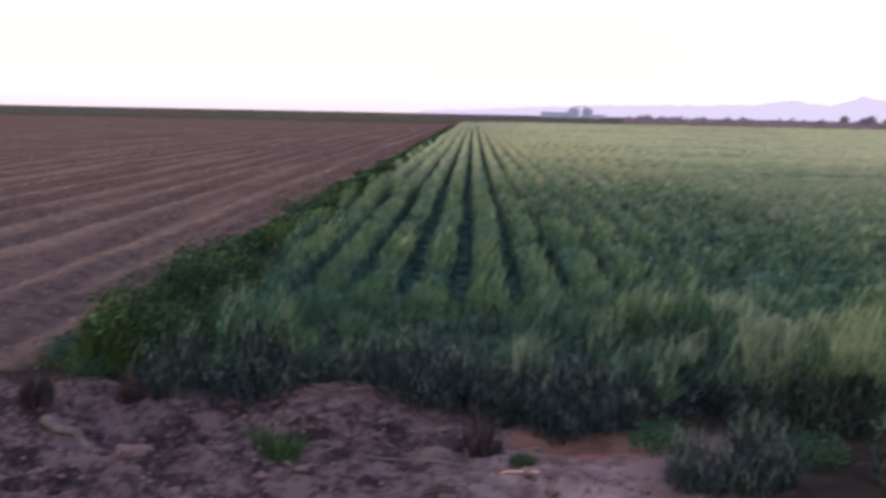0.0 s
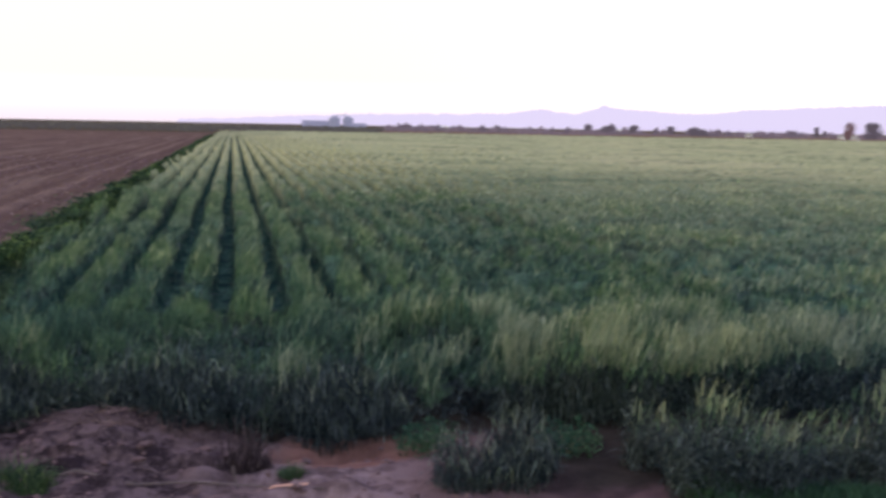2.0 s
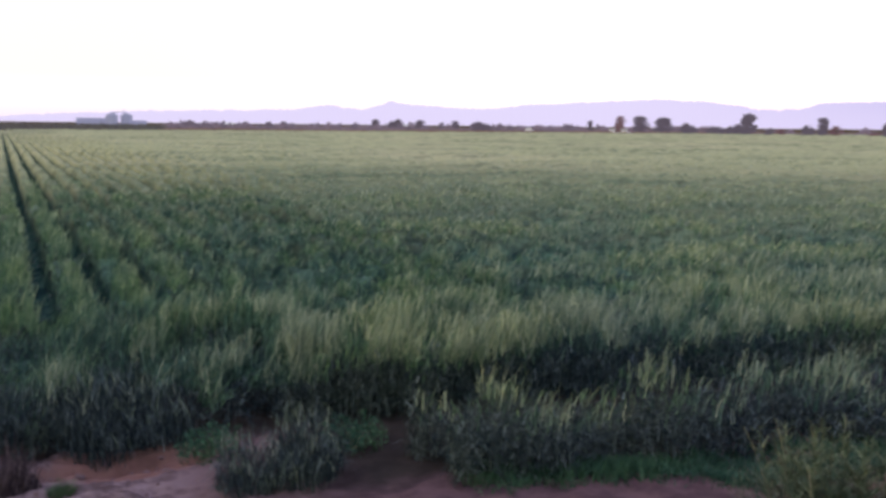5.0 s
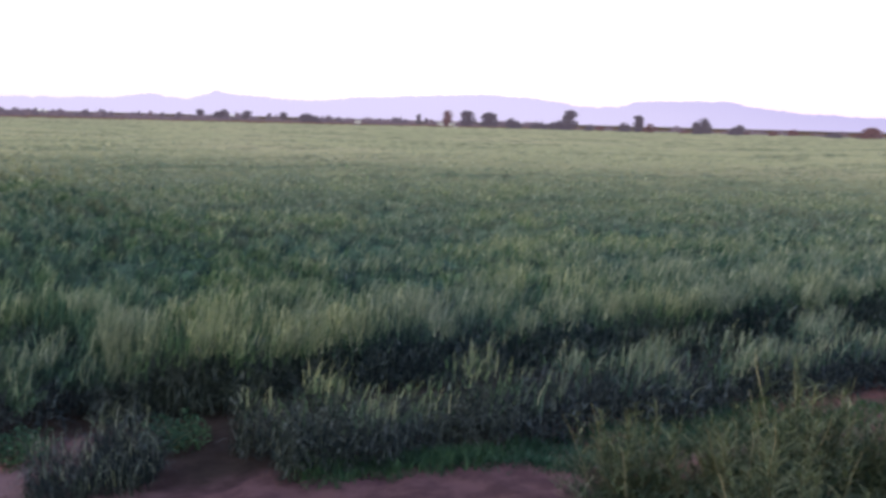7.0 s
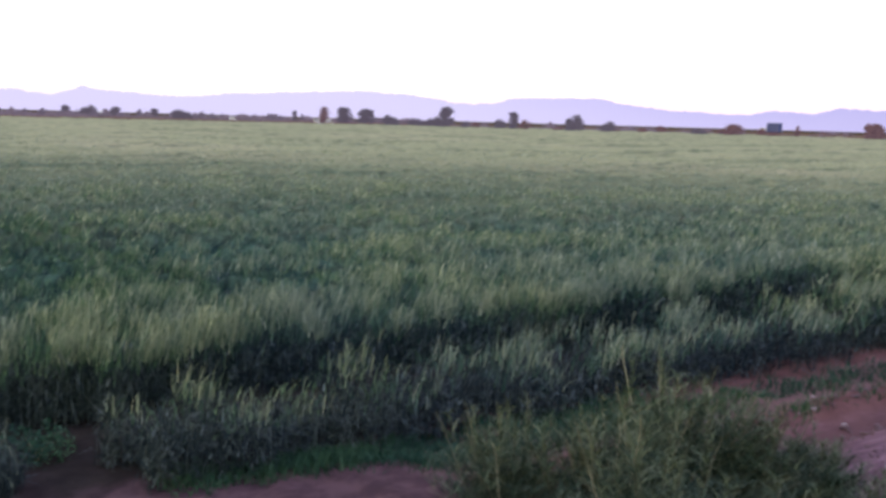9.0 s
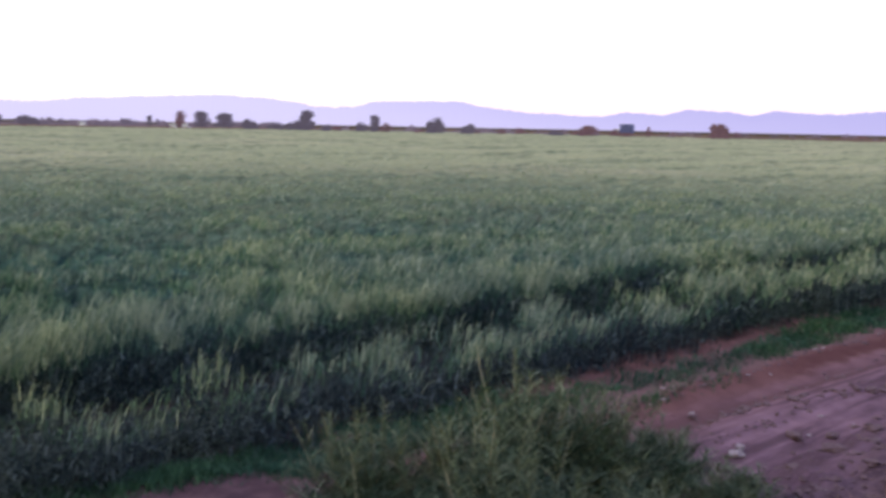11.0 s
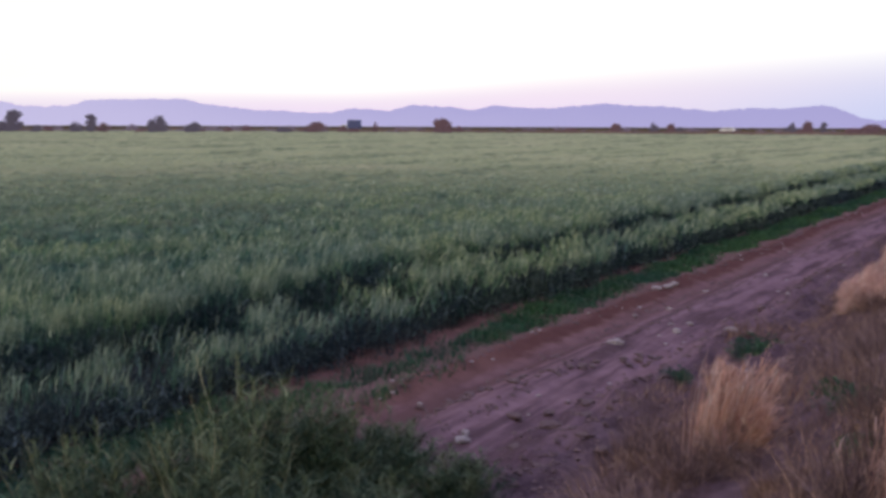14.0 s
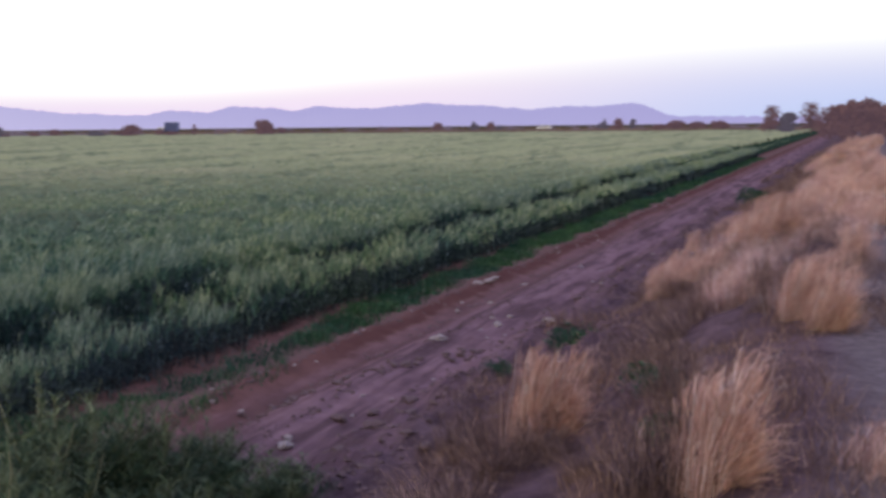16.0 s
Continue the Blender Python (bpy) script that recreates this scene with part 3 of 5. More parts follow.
def build_wheat():
    field = tagged(new("wheat_field"), "green wheat crop with pale ears in drilled rows", "wheat", kind="stuff")
    # leafy mass between the stems
    az = np.radians(np.concatenate([np.arange(-30, 16.0, 0.10), np.arange(16.0, 101.0, 0.3)]))
    r = [10.0]
    while r[-1] < 460:
        r.append(r[-1] * 1.0065 + 0.02)
    A, R = np.meshgrid(az, np.array(r), indexing="ij")
    X, Y = R * np.sin(A), R * np.cos(A)
    s = Y + SLOPE * X
    inset = np.where(X < 3, Y - 10.1, s - 10.15)
    begin = np.where(X < 3.2, 1.25, 0.42)
    ok = wheat_mask(X, Y) & (inset > begin + 0.03)
    n, m = X.shape
    i = (np.arange(n - 1)[:, None] * m + np.arange(m - 1)[None, :]).ravel()
    q = np.stack([i, i + m, i + m + 1, i + 1], -1)
    q = q[ok.ravel()[q].all(1)]
    rad = R.ravel()[q[:, 0]]
    bed = canopy(X, Y)
    close = 0.46 + 0.14 * sstep(R, 13, 20) + 0.22 * sstep(R, 16, 45) + 0.16 * sstep(R, 40, 130)
    fur = furrow(X, Y)
    top = bed * close * (1 - 0.74 * fur) + 0.02 + ((vnoise(X * 4, Y * 4, 15) - 0.5) * 0.12 + (vnoise(X * 1.7, Y * 1.7, 14) - 0.5) * 0.14) * (1 - 0.85 * fur)
    top = np.maximum(top, 0.11)
    top = (top + 0.06) * sstep(inset - begin, 0.0, 0.5) - 0.06
    used = np.unique(q)
    remap = np.zeros(n * m, np.int32)
    remap[used] = np.arange(len(used))
    v = np.stack([X, Y, top], -1).reshape(-1, 3)[used]
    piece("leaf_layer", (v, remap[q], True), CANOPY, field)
    # solid sheets added inside the sparse far strips, to stop light passing through
    xs = graded([(15, 20, 0.15, 0.15), (20, 60, 0.2, 0.6), (60, 330, 0.8, 6)])
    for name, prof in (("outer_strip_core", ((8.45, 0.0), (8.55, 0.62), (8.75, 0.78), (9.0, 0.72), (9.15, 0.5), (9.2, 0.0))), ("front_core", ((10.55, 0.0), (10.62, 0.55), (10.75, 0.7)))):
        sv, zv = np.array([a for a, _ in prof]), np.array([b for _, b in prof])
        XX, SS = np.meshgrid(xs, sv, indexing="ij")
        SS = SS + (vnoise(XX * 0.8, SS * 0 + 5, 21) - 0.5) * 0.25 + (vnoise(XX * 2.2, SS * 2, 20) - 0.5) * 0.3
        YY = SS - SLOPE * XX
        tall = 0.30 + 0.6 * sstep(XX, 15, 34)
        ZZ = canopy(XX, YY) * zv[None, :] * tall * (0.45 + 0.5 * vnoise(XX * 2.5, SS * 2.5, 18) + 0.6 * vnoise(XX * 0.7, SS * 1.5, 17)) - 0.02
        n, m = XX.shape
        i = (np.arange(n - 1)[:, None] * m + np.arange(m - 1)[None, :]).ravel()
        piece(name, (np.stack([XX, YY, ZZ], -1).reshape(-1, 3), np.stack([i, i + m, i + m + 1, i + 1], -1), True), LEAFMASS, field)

    # stems and leaves, denser where they are near
    def scatter(n, r0, r1, power):
        u = rng.random(n)
        k = 2 - power
        rr = (r0 ** k + u * (r1 ** k - r0 ** k)) ** (1 / k)
        aa = np.radians(rng.uniform(-29, 99, n))
        return rr * np.sin(aa), rr * np.cos(aa), rr

    def margin(n):
        x = 2.8 + 95 * rng.random(n) ** 2.4
        s = np.where(rng.random(n) < 0.62, rng.uniform(7.65, 9.2, n), rng.uniform(10.05, 10.8, n))
        return x, s - SLOPE * x, np.hypot(x, s)

    def edge(n):
        """Along the front of the standing crop, where its full height shows."""
        x = 0.4 + 70 * rng.random(n) ** 2.2
        s = np.where(x < 3, 10.0, 10.1) + 0.9 * rng.random(n) ** 1.5
        return x, np.where(x < 3, s + 0.2, s - SLOPE * x), np.hypot(x, s)

    def blades(n, r0, r1, nseg, low, spread=None):
        """Lower leaves hang and curl round the stems; upper ones stand with the ears."""
        x, y, rr = spread(n) if spread else scatter(n, r0, r1, 1.7)
        keep = wheat_mask(x, y) & (rng.random(n) > (0.9 if low else 2.6) * furrow(x, y))
        keep &= (not low) | (x > 2.2) | (y > 13.5) | (rng.random(n) < 0.85)
        keep &= low | (vnoise(x * 3.0, y * 3.0, 28) > rng.uniform(0.15, 0.6, len(x)))
        keep &= low | (x > 1.5) | (y > 13.5) | (rng.random(len(x)) < 0.12 + 0.8 * sstep(vnoise(x * 1.35, y * 1.1, 61), 0.35, 0.65))
        keep &= low | (y + SLOPE * x > 9.3) | (x > 20) | (rng.random(n) < 0.22 + 0.5 * sstep(x, 5.5, 10))
        x, y, rr = x[keep], y[keep], rr[keep]
        n = len(x)
        h = canopy(x, y) * rng.uniform(0.8, 1.12, n)
        wide = np.clip(rr / 10, 0.9, 9) ** 0.85
        turn = rng.uniform(0, 2 * np.pi, n)
        if low:
            stem = rng.random(n) < 0.3
            start = np.where(stem, -0.02, rng.uniform(0.02, 0.68, n) * h)
            rise = np.where(stem, 0.85 * h, rng.uniform(0.12, 0.30, n) * h)
            reach = np.where(stem, 0.05, rng.uniform(0.08, 0.30, n))
            w = np.where(stem, 0.004, 0.013) * wide * rng.uniform(0.7, 1.3, n)
            droop = np.where(stem, 0.0, rng.uniform(0.3, 1.5, n))
        else:
            start = rng.uniform(0.55, 0.84, n) * h
            rise = (h - start) * rng.uniform(0.6, 1.0, n)
            reach = rng.uniform(0.02, 0.15, n)
            w = 0.010 * wide * rng.uniform(0.7, 1.3, n)
            droop = rng.uniform(0.0, 0.4, n)
        reach = reach * np.where((x < 8) & (y > 11.5), 0.55, 1.0)
        lean = np.stack([np.cos(turn) * reach + 0.03, np.sin(turn) * reach - 0.02], -1)
        base = np.stack([x, y, ground_z(x, y) + start], -1)
        return strips(base, lean, rise, w, rng.uniform(0, np.pi, n), nseg, 0.8, droop)

    def beds(n):
        x, y = rng.uniform(-4, 8, n), 11.6 + 25 * rng.random(n) ** 1.4
        return x, y, np.hypot(x, y)

    def corner(n):
        x, y = rng.uniform(-3.2, 3.2, n), 9.7 + 4.2 * rng.random(n)
        return x, y, np.hypot(x, y)

    # these leaves take the darker LOWLEAF, which has the crop's shade in it
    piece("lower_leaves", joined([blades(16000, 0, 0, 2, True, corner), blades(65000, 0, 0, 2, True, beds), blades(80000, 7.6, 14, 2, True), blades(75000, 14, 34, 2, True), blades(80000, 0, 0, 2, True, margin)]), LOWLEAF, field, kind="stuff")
    piece("leaves", joined([blades(110000, 0, 0, 1, False, beds), blades(46000, 0, 0, 2, False, corner), blades(60000, 7.6, 14, 2, False), blades(110000, 14, 34, 2, False), blades(16000, 34, 50, 2, False), blades(16000, 0, 0, 3, False, margin)]), WHEAT, field, kind="stuff")

    def ears(n, r0, r1, nseg, spread=None, young=False):
        x, y, rr = spread(n) if spread else scatter(n, r0, r1, 1.7)
        keep = wheat_mask(x, y) & (((x < 5.5 - 2 * rng.random(n)) & (y > 12.2) & (y < 45)) == young) & (rng.random(n) > 2.8 * furrow(x, y))
        # ears stand in clusters, and are thin where the crop is short
        keep &= vnoise(x * 3.0, y * 3.0, 28) + 0.5 * (vnoise(x * 6.5, y * 6.5, 29) - 0.5) > rng.uniform(0.40 + 0.10 * (rr < 17), 0.64, n) * (1 - 0.75 * sstep(np.hypot(x, y), 20, 60))
        keep &= rng.random(n) > (0.25 * (1 - sstep(x, 2.0, 7.0)) + 0.15 * (1 - sstep(x, 7, 13))) * (1 - sstep(y, 15, 26)) * sstep(y, 9.6 + 1.9 * sstep(x, 0.6, 1.6), 11.0 + 1.9 * sstep(x, 0.6, 1.6))
        keep &= canopy(x, y) > rng.uniform(0.45, 0.78, n) + (0.16 + 0.16 * (1 - sstep(x, -1.5, 0.5))) * (1 - sstep(x, 0.2, 2.0)) * (1 - sstep(y, 12, 20))
        keep &= (y + SLOPE * x > 9.3) | (x > 20) | (rng.random(n) < 0.17 + 0.6 * sstep(x, 5.5, 10))
        x, y, rr = x[keep], y[keep], rr[keep]
        n = len(x)
        h = canopy(x, y) * rng.uniform(0.84, 1.14, n)
        wide = np.clip(rr / 10, 0.9, 9) ** 0.85
        base = np.stack([x + 0.07, y - 0.05, ground_z(x, y) + h - 0.15], -1)
        lean = np.stack([rng.normal(0.035, 0.04, n), rng.normal(-0.02, 0.04, n)], -1)
        return strips(base, lean, rng.uniform(0.15, 0.25, n) * (1 - 0.35 * sstep(rr, 13, 20)), 0.0088 * wide, rng.uniform(0, np.pi, n), nseg, 0.4, rng.uniform(0.0, 0.3, n))

    piece("ears", joined([ears(130000, 7.6, 14, 3), ears(250000, 14, 40, 1), ears(85000, 34, 150, 1), ears(30000, 0, 0, 2, margin), ears(12000, 0, 0, 2, edge)]), HEADS, field, kind="stuff")
    piece("young_ears", joined([ears(50000, 9, 14, 2, None, True), ears(250000, 14, 45, 1, None, True), ears(40000, 0, 0, 1, beds, True)]), YOUNG, field, "soft green young ears", kind="stuff")


def canopy_build(k, pos):
    n1, n2, n3 = k.noise(pos, 0.5, 4.0), k.noise(pos, 5.0, 5.0, 0.7), k.noise(pos, 0.045, 4.0)
    sep = k.n("ShaderNodeSeparateXYZ")
    k.link(pos, sep.inputs[0])
    x, y, z = sep.outputs
    n5 = k.noise(pos, 2.3, 3.0, 0.6)
    # leaf mass darkened: shade among the blades is part of this colour
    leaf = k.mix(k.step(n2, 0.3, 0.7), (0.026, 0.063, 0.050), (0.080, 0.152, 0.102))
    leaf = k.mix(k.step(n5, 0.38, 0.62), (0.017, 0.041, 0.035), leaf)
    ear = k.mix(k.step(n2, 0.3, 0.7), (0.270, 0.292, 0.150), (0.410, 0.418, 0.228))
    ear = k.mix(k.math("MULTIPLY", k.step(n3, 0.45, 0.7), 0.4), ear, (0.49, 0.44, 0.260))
    # paler with distance from the origin: the grazing view of the ears, painted in
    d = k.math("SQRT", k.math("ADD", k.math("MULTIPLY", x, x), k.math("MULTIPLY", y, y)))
    d = k.math("ADD", d, k.math("MULTIPLY", k.math("SUBTRACT", n1, 0.5), 30.0))
    # strips of weaker crop with fewer ears run along the field
    mp = k.n("ShaderNodeCombineXYZ")
    k.link(k.math("MULTIPLY", x, 0.035), mp.inputs[0])
    k.link(k.math("MULTIPLY", k.math("ADD", y, k.math("MULTIPLY", x, SLOPE)), 0.30), mp.inputs[1])
    weak = k.math("MULTIPLY", k.step(k.noise(mp.outputs[0], 1.0, 6.0, 0.7), 0.47, 0.66), 0.58)
    # ears colour the top; below, the furrows' shade is put into the colour
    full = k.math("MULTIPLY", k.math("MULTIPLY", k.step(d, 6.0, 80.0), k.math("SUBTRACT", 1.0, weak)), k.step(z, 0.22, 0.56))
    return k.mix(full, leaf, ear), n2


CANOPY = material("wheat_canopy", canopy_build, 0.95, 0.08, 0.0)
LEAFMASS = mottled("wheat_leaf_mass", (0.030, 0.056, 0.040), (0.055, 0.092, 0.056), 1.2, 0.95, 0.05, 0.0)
build_wheat()

# ------------------------------------------------------------------ verge, weeds


def put_on(x, y, lift=0.0):
    return float(ground_z(x, y)) + lift


def build_verge():
    n = 230000
    x = 3.7 + 90 * rng.random(n) ** 1.9
    s = rng.uniform(6.4, 8.5, n)
    y = s - SLOPE * x
    patch = vnoise(x * 0.45, s * 1.1, 41) + 0.5 * (vnoise(x * 2.2, s * 2.2, 42) - 0.5)
    top = 8.2 - 0.48 * sstep(x, 8.6, 10.0) * (1 - 0.6 * sstep(x, 13.5, 18.0))
    low = 7.7 - 0.62 * sstep(x, 4.2, 6.8)
    edge = 0.25 * (vnoise(x * 1.6, s * 0, 43) - 0.5) + 0.2 * (vnoise(x * 4, s * 3, 44) - 0.5)
    band = 0.8 * sstep(x, 3.6, 4.6) * sstep(s, low - 0.2 + edge, low + 0.3 + edge) * (1 - sstep(s, top - 0.35 + edge, top + 0.1 + edge)) + 0.8 * np.exp(-((s - 6.55) / 0.12) ** 2) * sstep(x, 9.5, 10.2) * (1 - sstep(x, 11.6, 12.4))
    band = band * (1 - 0.55 * sstep(x, 8.8, 10.2) * (1 - sstep(x, 12.5, 14.5)))
    keep = rng.random(n) < band * np.maximum(sstep(patch, 0.0, 0.38), 0.8 * sstep(x, 12, 14))
    x, y, n = x[keep], y[keep], keep.sum()
    rr = np.hypot(x, y)
    wide = np.clip(rr / 10, 0.8, 6) ** 0.8
    t = rng.uniform(0, 2 * np.pi, n)
    reach = rng.uniform(0.02, 0.12, n)
    v = strips(np.stack([x, y, ground_z(x, y) - 0.01], -1), np.stack([np.cos(t), np.sin(t)], -1) * reach[:, None],
               rng.uniform(0.04, 0.16, n) * (0.6 + 0.9 * vnoise(x * 3, y * 3, 40)), 0.011 * wide, rng.uniform(0, np.pi, n), 2, 0.8, 0.2)
    tagged(piece("verge_grass", v, GRASS), "low bright green grass along the field edge", "grass", kind="stuff")


def build_field_border():
    """Broad weeds between the ploughed land and the wheat."""
    n = 90000
    y = 10.4 + 200 * rng.random(n) ** 2.4
    wid = 0.75 + 0.9 * (vnoise(y * 0.35, 0 * y, 51) - 0.5) + 0.5 * (vnoise(y * 1.3, 0 * y, 53) - 0.5)
    x = -4.3 + 0.5 * (1 - sstep(y, 11.5, 15.5)) - 0.45 * sstep(y, 14, 22) * (1 - sstep(y, 42, 60)) + rng.normal(0, 1, n) * wid * 0.62
    keep = (x > -5.4 - 0.9 * sstep(y, 14, 22) * (1 - sstep(y, 42, 60)) - 0.5 * vnoise(y * 0.8, 0 * y, 50)) & (x < -3.2 + 0.9 * (1 - sstep(y, 11.5, 15.5))) & (y > 10.3 + 1.1 * sstep(-x, 3.8, 4.9))
    m = 16000
    ix, iy = -1.6 - 2.4 * rng.random(m), 10.9 + 8.5 * rng.random(m) ** 1.2
    grow = vnoise(ix * 1.5, iy * 1.2, 63) > 0.45 + 0.3 * sstep(ix, -2.8, -1.6)
    x, y = np.concatenate([x[keep], ix[grow]]), np.concatenate([y[keep], iy[grow]])
    n = len(x)
    top = (0.15 + 0.55 * vnoise(x * 0.9, y * 0.7, 52) + 0.5 * vnoise(x * 2.4, y * 2.0, 54)) * np.exp(-((x + 4.1 - 0.4 * (1 - sstep(y, 11.5, 15.5))) / 1.25) ** 2) * (1 - 0.55 * sstep(y, 14, 22))
    top = top * (0.35 + 1.15 * sstep(vnoise(x * 1.2, y * 0.9, 62), 0.25, 0.7))
    far = np.clip(np.hypot(x, y) / 12, 0.9, 7) ** 0.85
    z = ground_z(x, y) + top * rng.random(n) ** 0.6
    half = rng.random(n) < 0.45
    u = half
    t = rng.uniform(0, 2 * np.pi, n)
    reach = rng.uniform(0.04, 0.22, n)
    b = ~half
    v = joined([cards(np.stack([x, y, z], -1)[u], (0.026 * far)[u], 5),
                strips(np.stack([x, y, ground_z(x, y) + top * 0.35 * rng.random(n)], -1)[b], (np.stack([np.cos(t), np.sin(t)], -1) * reach[:, None])[b], (top * rng.uniform(0.3, 0.9, n) + 0.05)[b], (0.016 * far)[b], t[b] + 1.2, 2, 0.8, rng.uniform(0, 0.6, n)[b])])
    tagged(piece("border_weeds", v, WEED), "dark leafy weeds between ploughed soil and wheat", "weeds", kind="stuff")


build_verge()
build_field_border()


def leafy_clump(name, seed, radius, height, count, leaf, mat):
    """A low weed: thin stems and many small leaves."""
    g = np.random.default_rng(seed)
    root = new(name)
    stems = []
    for i in range(14):
        a, rr = g.uniform(0, 2 * np.pi), radius * g.uniform(0.2, 0.9)
        tip = (rr * math.cos(a), rr * math.sin(a), height * g.uniform(0.6, 1.0))
        stems.append(tube([(0, 0, -0.03), (tip[0] * 0.4, tip[1] * 0.4, tip[2] * 0.6), tip], [0.008, 0.006, 0.003], 4))
    piece("stem", joined(stems), TWIG, root, kind="stuff")
    a = g.uniform(0, 2 * np.pi, count)
    q = g.random(count) ** 0.55
    z = g.random(count) ** 0.7
    lump = 0.75 + 0.5 * vnoise(a * 1.6, 0 * a, seed)
    rr = radius * q * lump * np.sqrt(np.clip(1 - (z - 0.25) ** 2 * 1.1, 0.05, 1))
    piece("foliage", cards(np.stack([rr * np.cos(a), rr * np.sin(a), height * z * lump], -1), leaf, seed + 1), mat, root, kind="stuff")
    return root


def feathery(name, seed, radius, height, stems):
    """A tumbleweed-like shrub: many arching stems with side twigs."""
    g = np.random.default_rng(seed)
    root = new(name)
    bark, fb, tips = [], [], []
    for i in range(stems):
        a = g.uniform(0, 2 * np.pi)
        rr = radius * g.uniform(0.1, 1.0) ** 0.8
        h = height * g.uniform(0.55, 1.05) * (1 - 0.35 * (rr / radius) ** 2)
        p = [np.array([rr * math.cos(a) * t ** 1.4, rr * math.sin(a) * t ** 1.4, h * (t - 0.12 * t ** 3) - 0.03]) for t in np.linspace(0, 1, 6)]
        bark.append(tube(p, np.linspace(0.007, 0.002, 6), 4))
        m = 44
        t = g.uniform(0.25, 1.0, m)
        base = np.stack([rr * np.cos(a) * t ** 1.4, rr * np.sin(a) * t ** 1.4, h * (t - 0.12 * t ** 3)], -1)
        w = g.uniform(0, 2 * np.pi, m)
        ln = g.uniform(0.09, 0.25, m) * (1.25 - 0.6 * t)
        fb.append(strips(base, np.stack([np.cos(w), np.sin(w)], -1) * ln[:, None], ln * g.uniform(0.4, 1.0, m), g.uniform(0.006, 0.012, m), g.uniform(0, np.pi, m), 2, 0.5, 0.1))
    for i in range(16):
        a, rr, h = g.uniform(0, 2 * np.pi), radius * g.uniform(0.1, 0.8), height * g.uniform(0.80, 1.06)
        px, py = rr * math.cos(a), rr * math.sin(a)
        bark.append(tube([(px * 0.3, py * 0.3, 0), (px * 0.8, py * 0.8, h * 0.6), (px * 1.06, py * 1.06, h * 0.9), (px * 1.16 + 0.03, py * 1.16, h)], [0.007, 0.006, 0.004, 0.0025], 4))
        m = 40
        t = g.uniform(0.55, 1.0, m)
        k = 0.8 + 0.36 * np.clip(t - 0.55, 0, 1)
        base = np.stack([px * k, py * k, h * t], -1)
        w = g.uniform(0, 2 * np.pi, m)
        ln = 0.24 * (1.35 - t)
        tips.append(strips(base, np.stack([np.cos(w), np.sin(w)], -1) * ln[:, None], ln * 0.8, g.uniform(0.006, 0.013, m), g.uniform(0, np.pi, m), 2, 0.6, 0.1))
    piece("stem", joined(bark), TWIG, root, kind="stuff")
    piece("foliage", joined(fb), FEATHER, root, kind="stuff")
    piece("plume", joined(tips), PLUME, root, "pale green feathery branch tips", kind="stuff")
    return root


shrub_a, shrub_b, shrub_c = feathery("shrub", 61, 1.05, 1.35, 170), feathery("shrub", 62, 0.85, 1.3, 130), feathery("shrub", 63, 0.75, 0.75, 110)
SHRUBS = [(shrub_a, 6.5, 4.5, 0.95), (shrub_b, 5.2, 5.0, 0.8), (shrub_a, 5.7, 4.5, 0.9), (shrub_b, 7.0, 4.3, 0.85), (shrub_c, 7.8, 4.1, 0.85), (shrub_b, 5.4, 3.9, 0.85), (shrub_c, 6.5, 3.6, 0.9), (shrub_c, 7.4, 3.3, 0.7)]


def plant_out(items, label, category, group, spin, lift=0.0):
    """Stand prototypes and their copies on the ground."""
    done = set()

    def turn(i):
        return (i * spin) % 360 if spin >= 30 else ((i * spin) % 90) - 45
    for i, (ob, x, y, k) in enumerate(items):
        m = pose(x, y, put_on(x, y, lift * k - (0.0 if lift else 0.02)), 0, 0, turn(i)) @ Matrix.Diagonal((k, k, k, 1))
        if ob.name in done:
            ob2 = copy_thing(ob, m @ Matrix.Diagonal([1 / v for v in ob.scale] + [1]))
        else:
            ob.matrix_basis = m
            done.add(ob.name)
            ob2 = ob
        tagged(ob2, label, category, group)


plant_out(SHRUBS, "feathery green-brown roadside shrub with arching twigs", "shrub", "shrubs beside the track", 77)


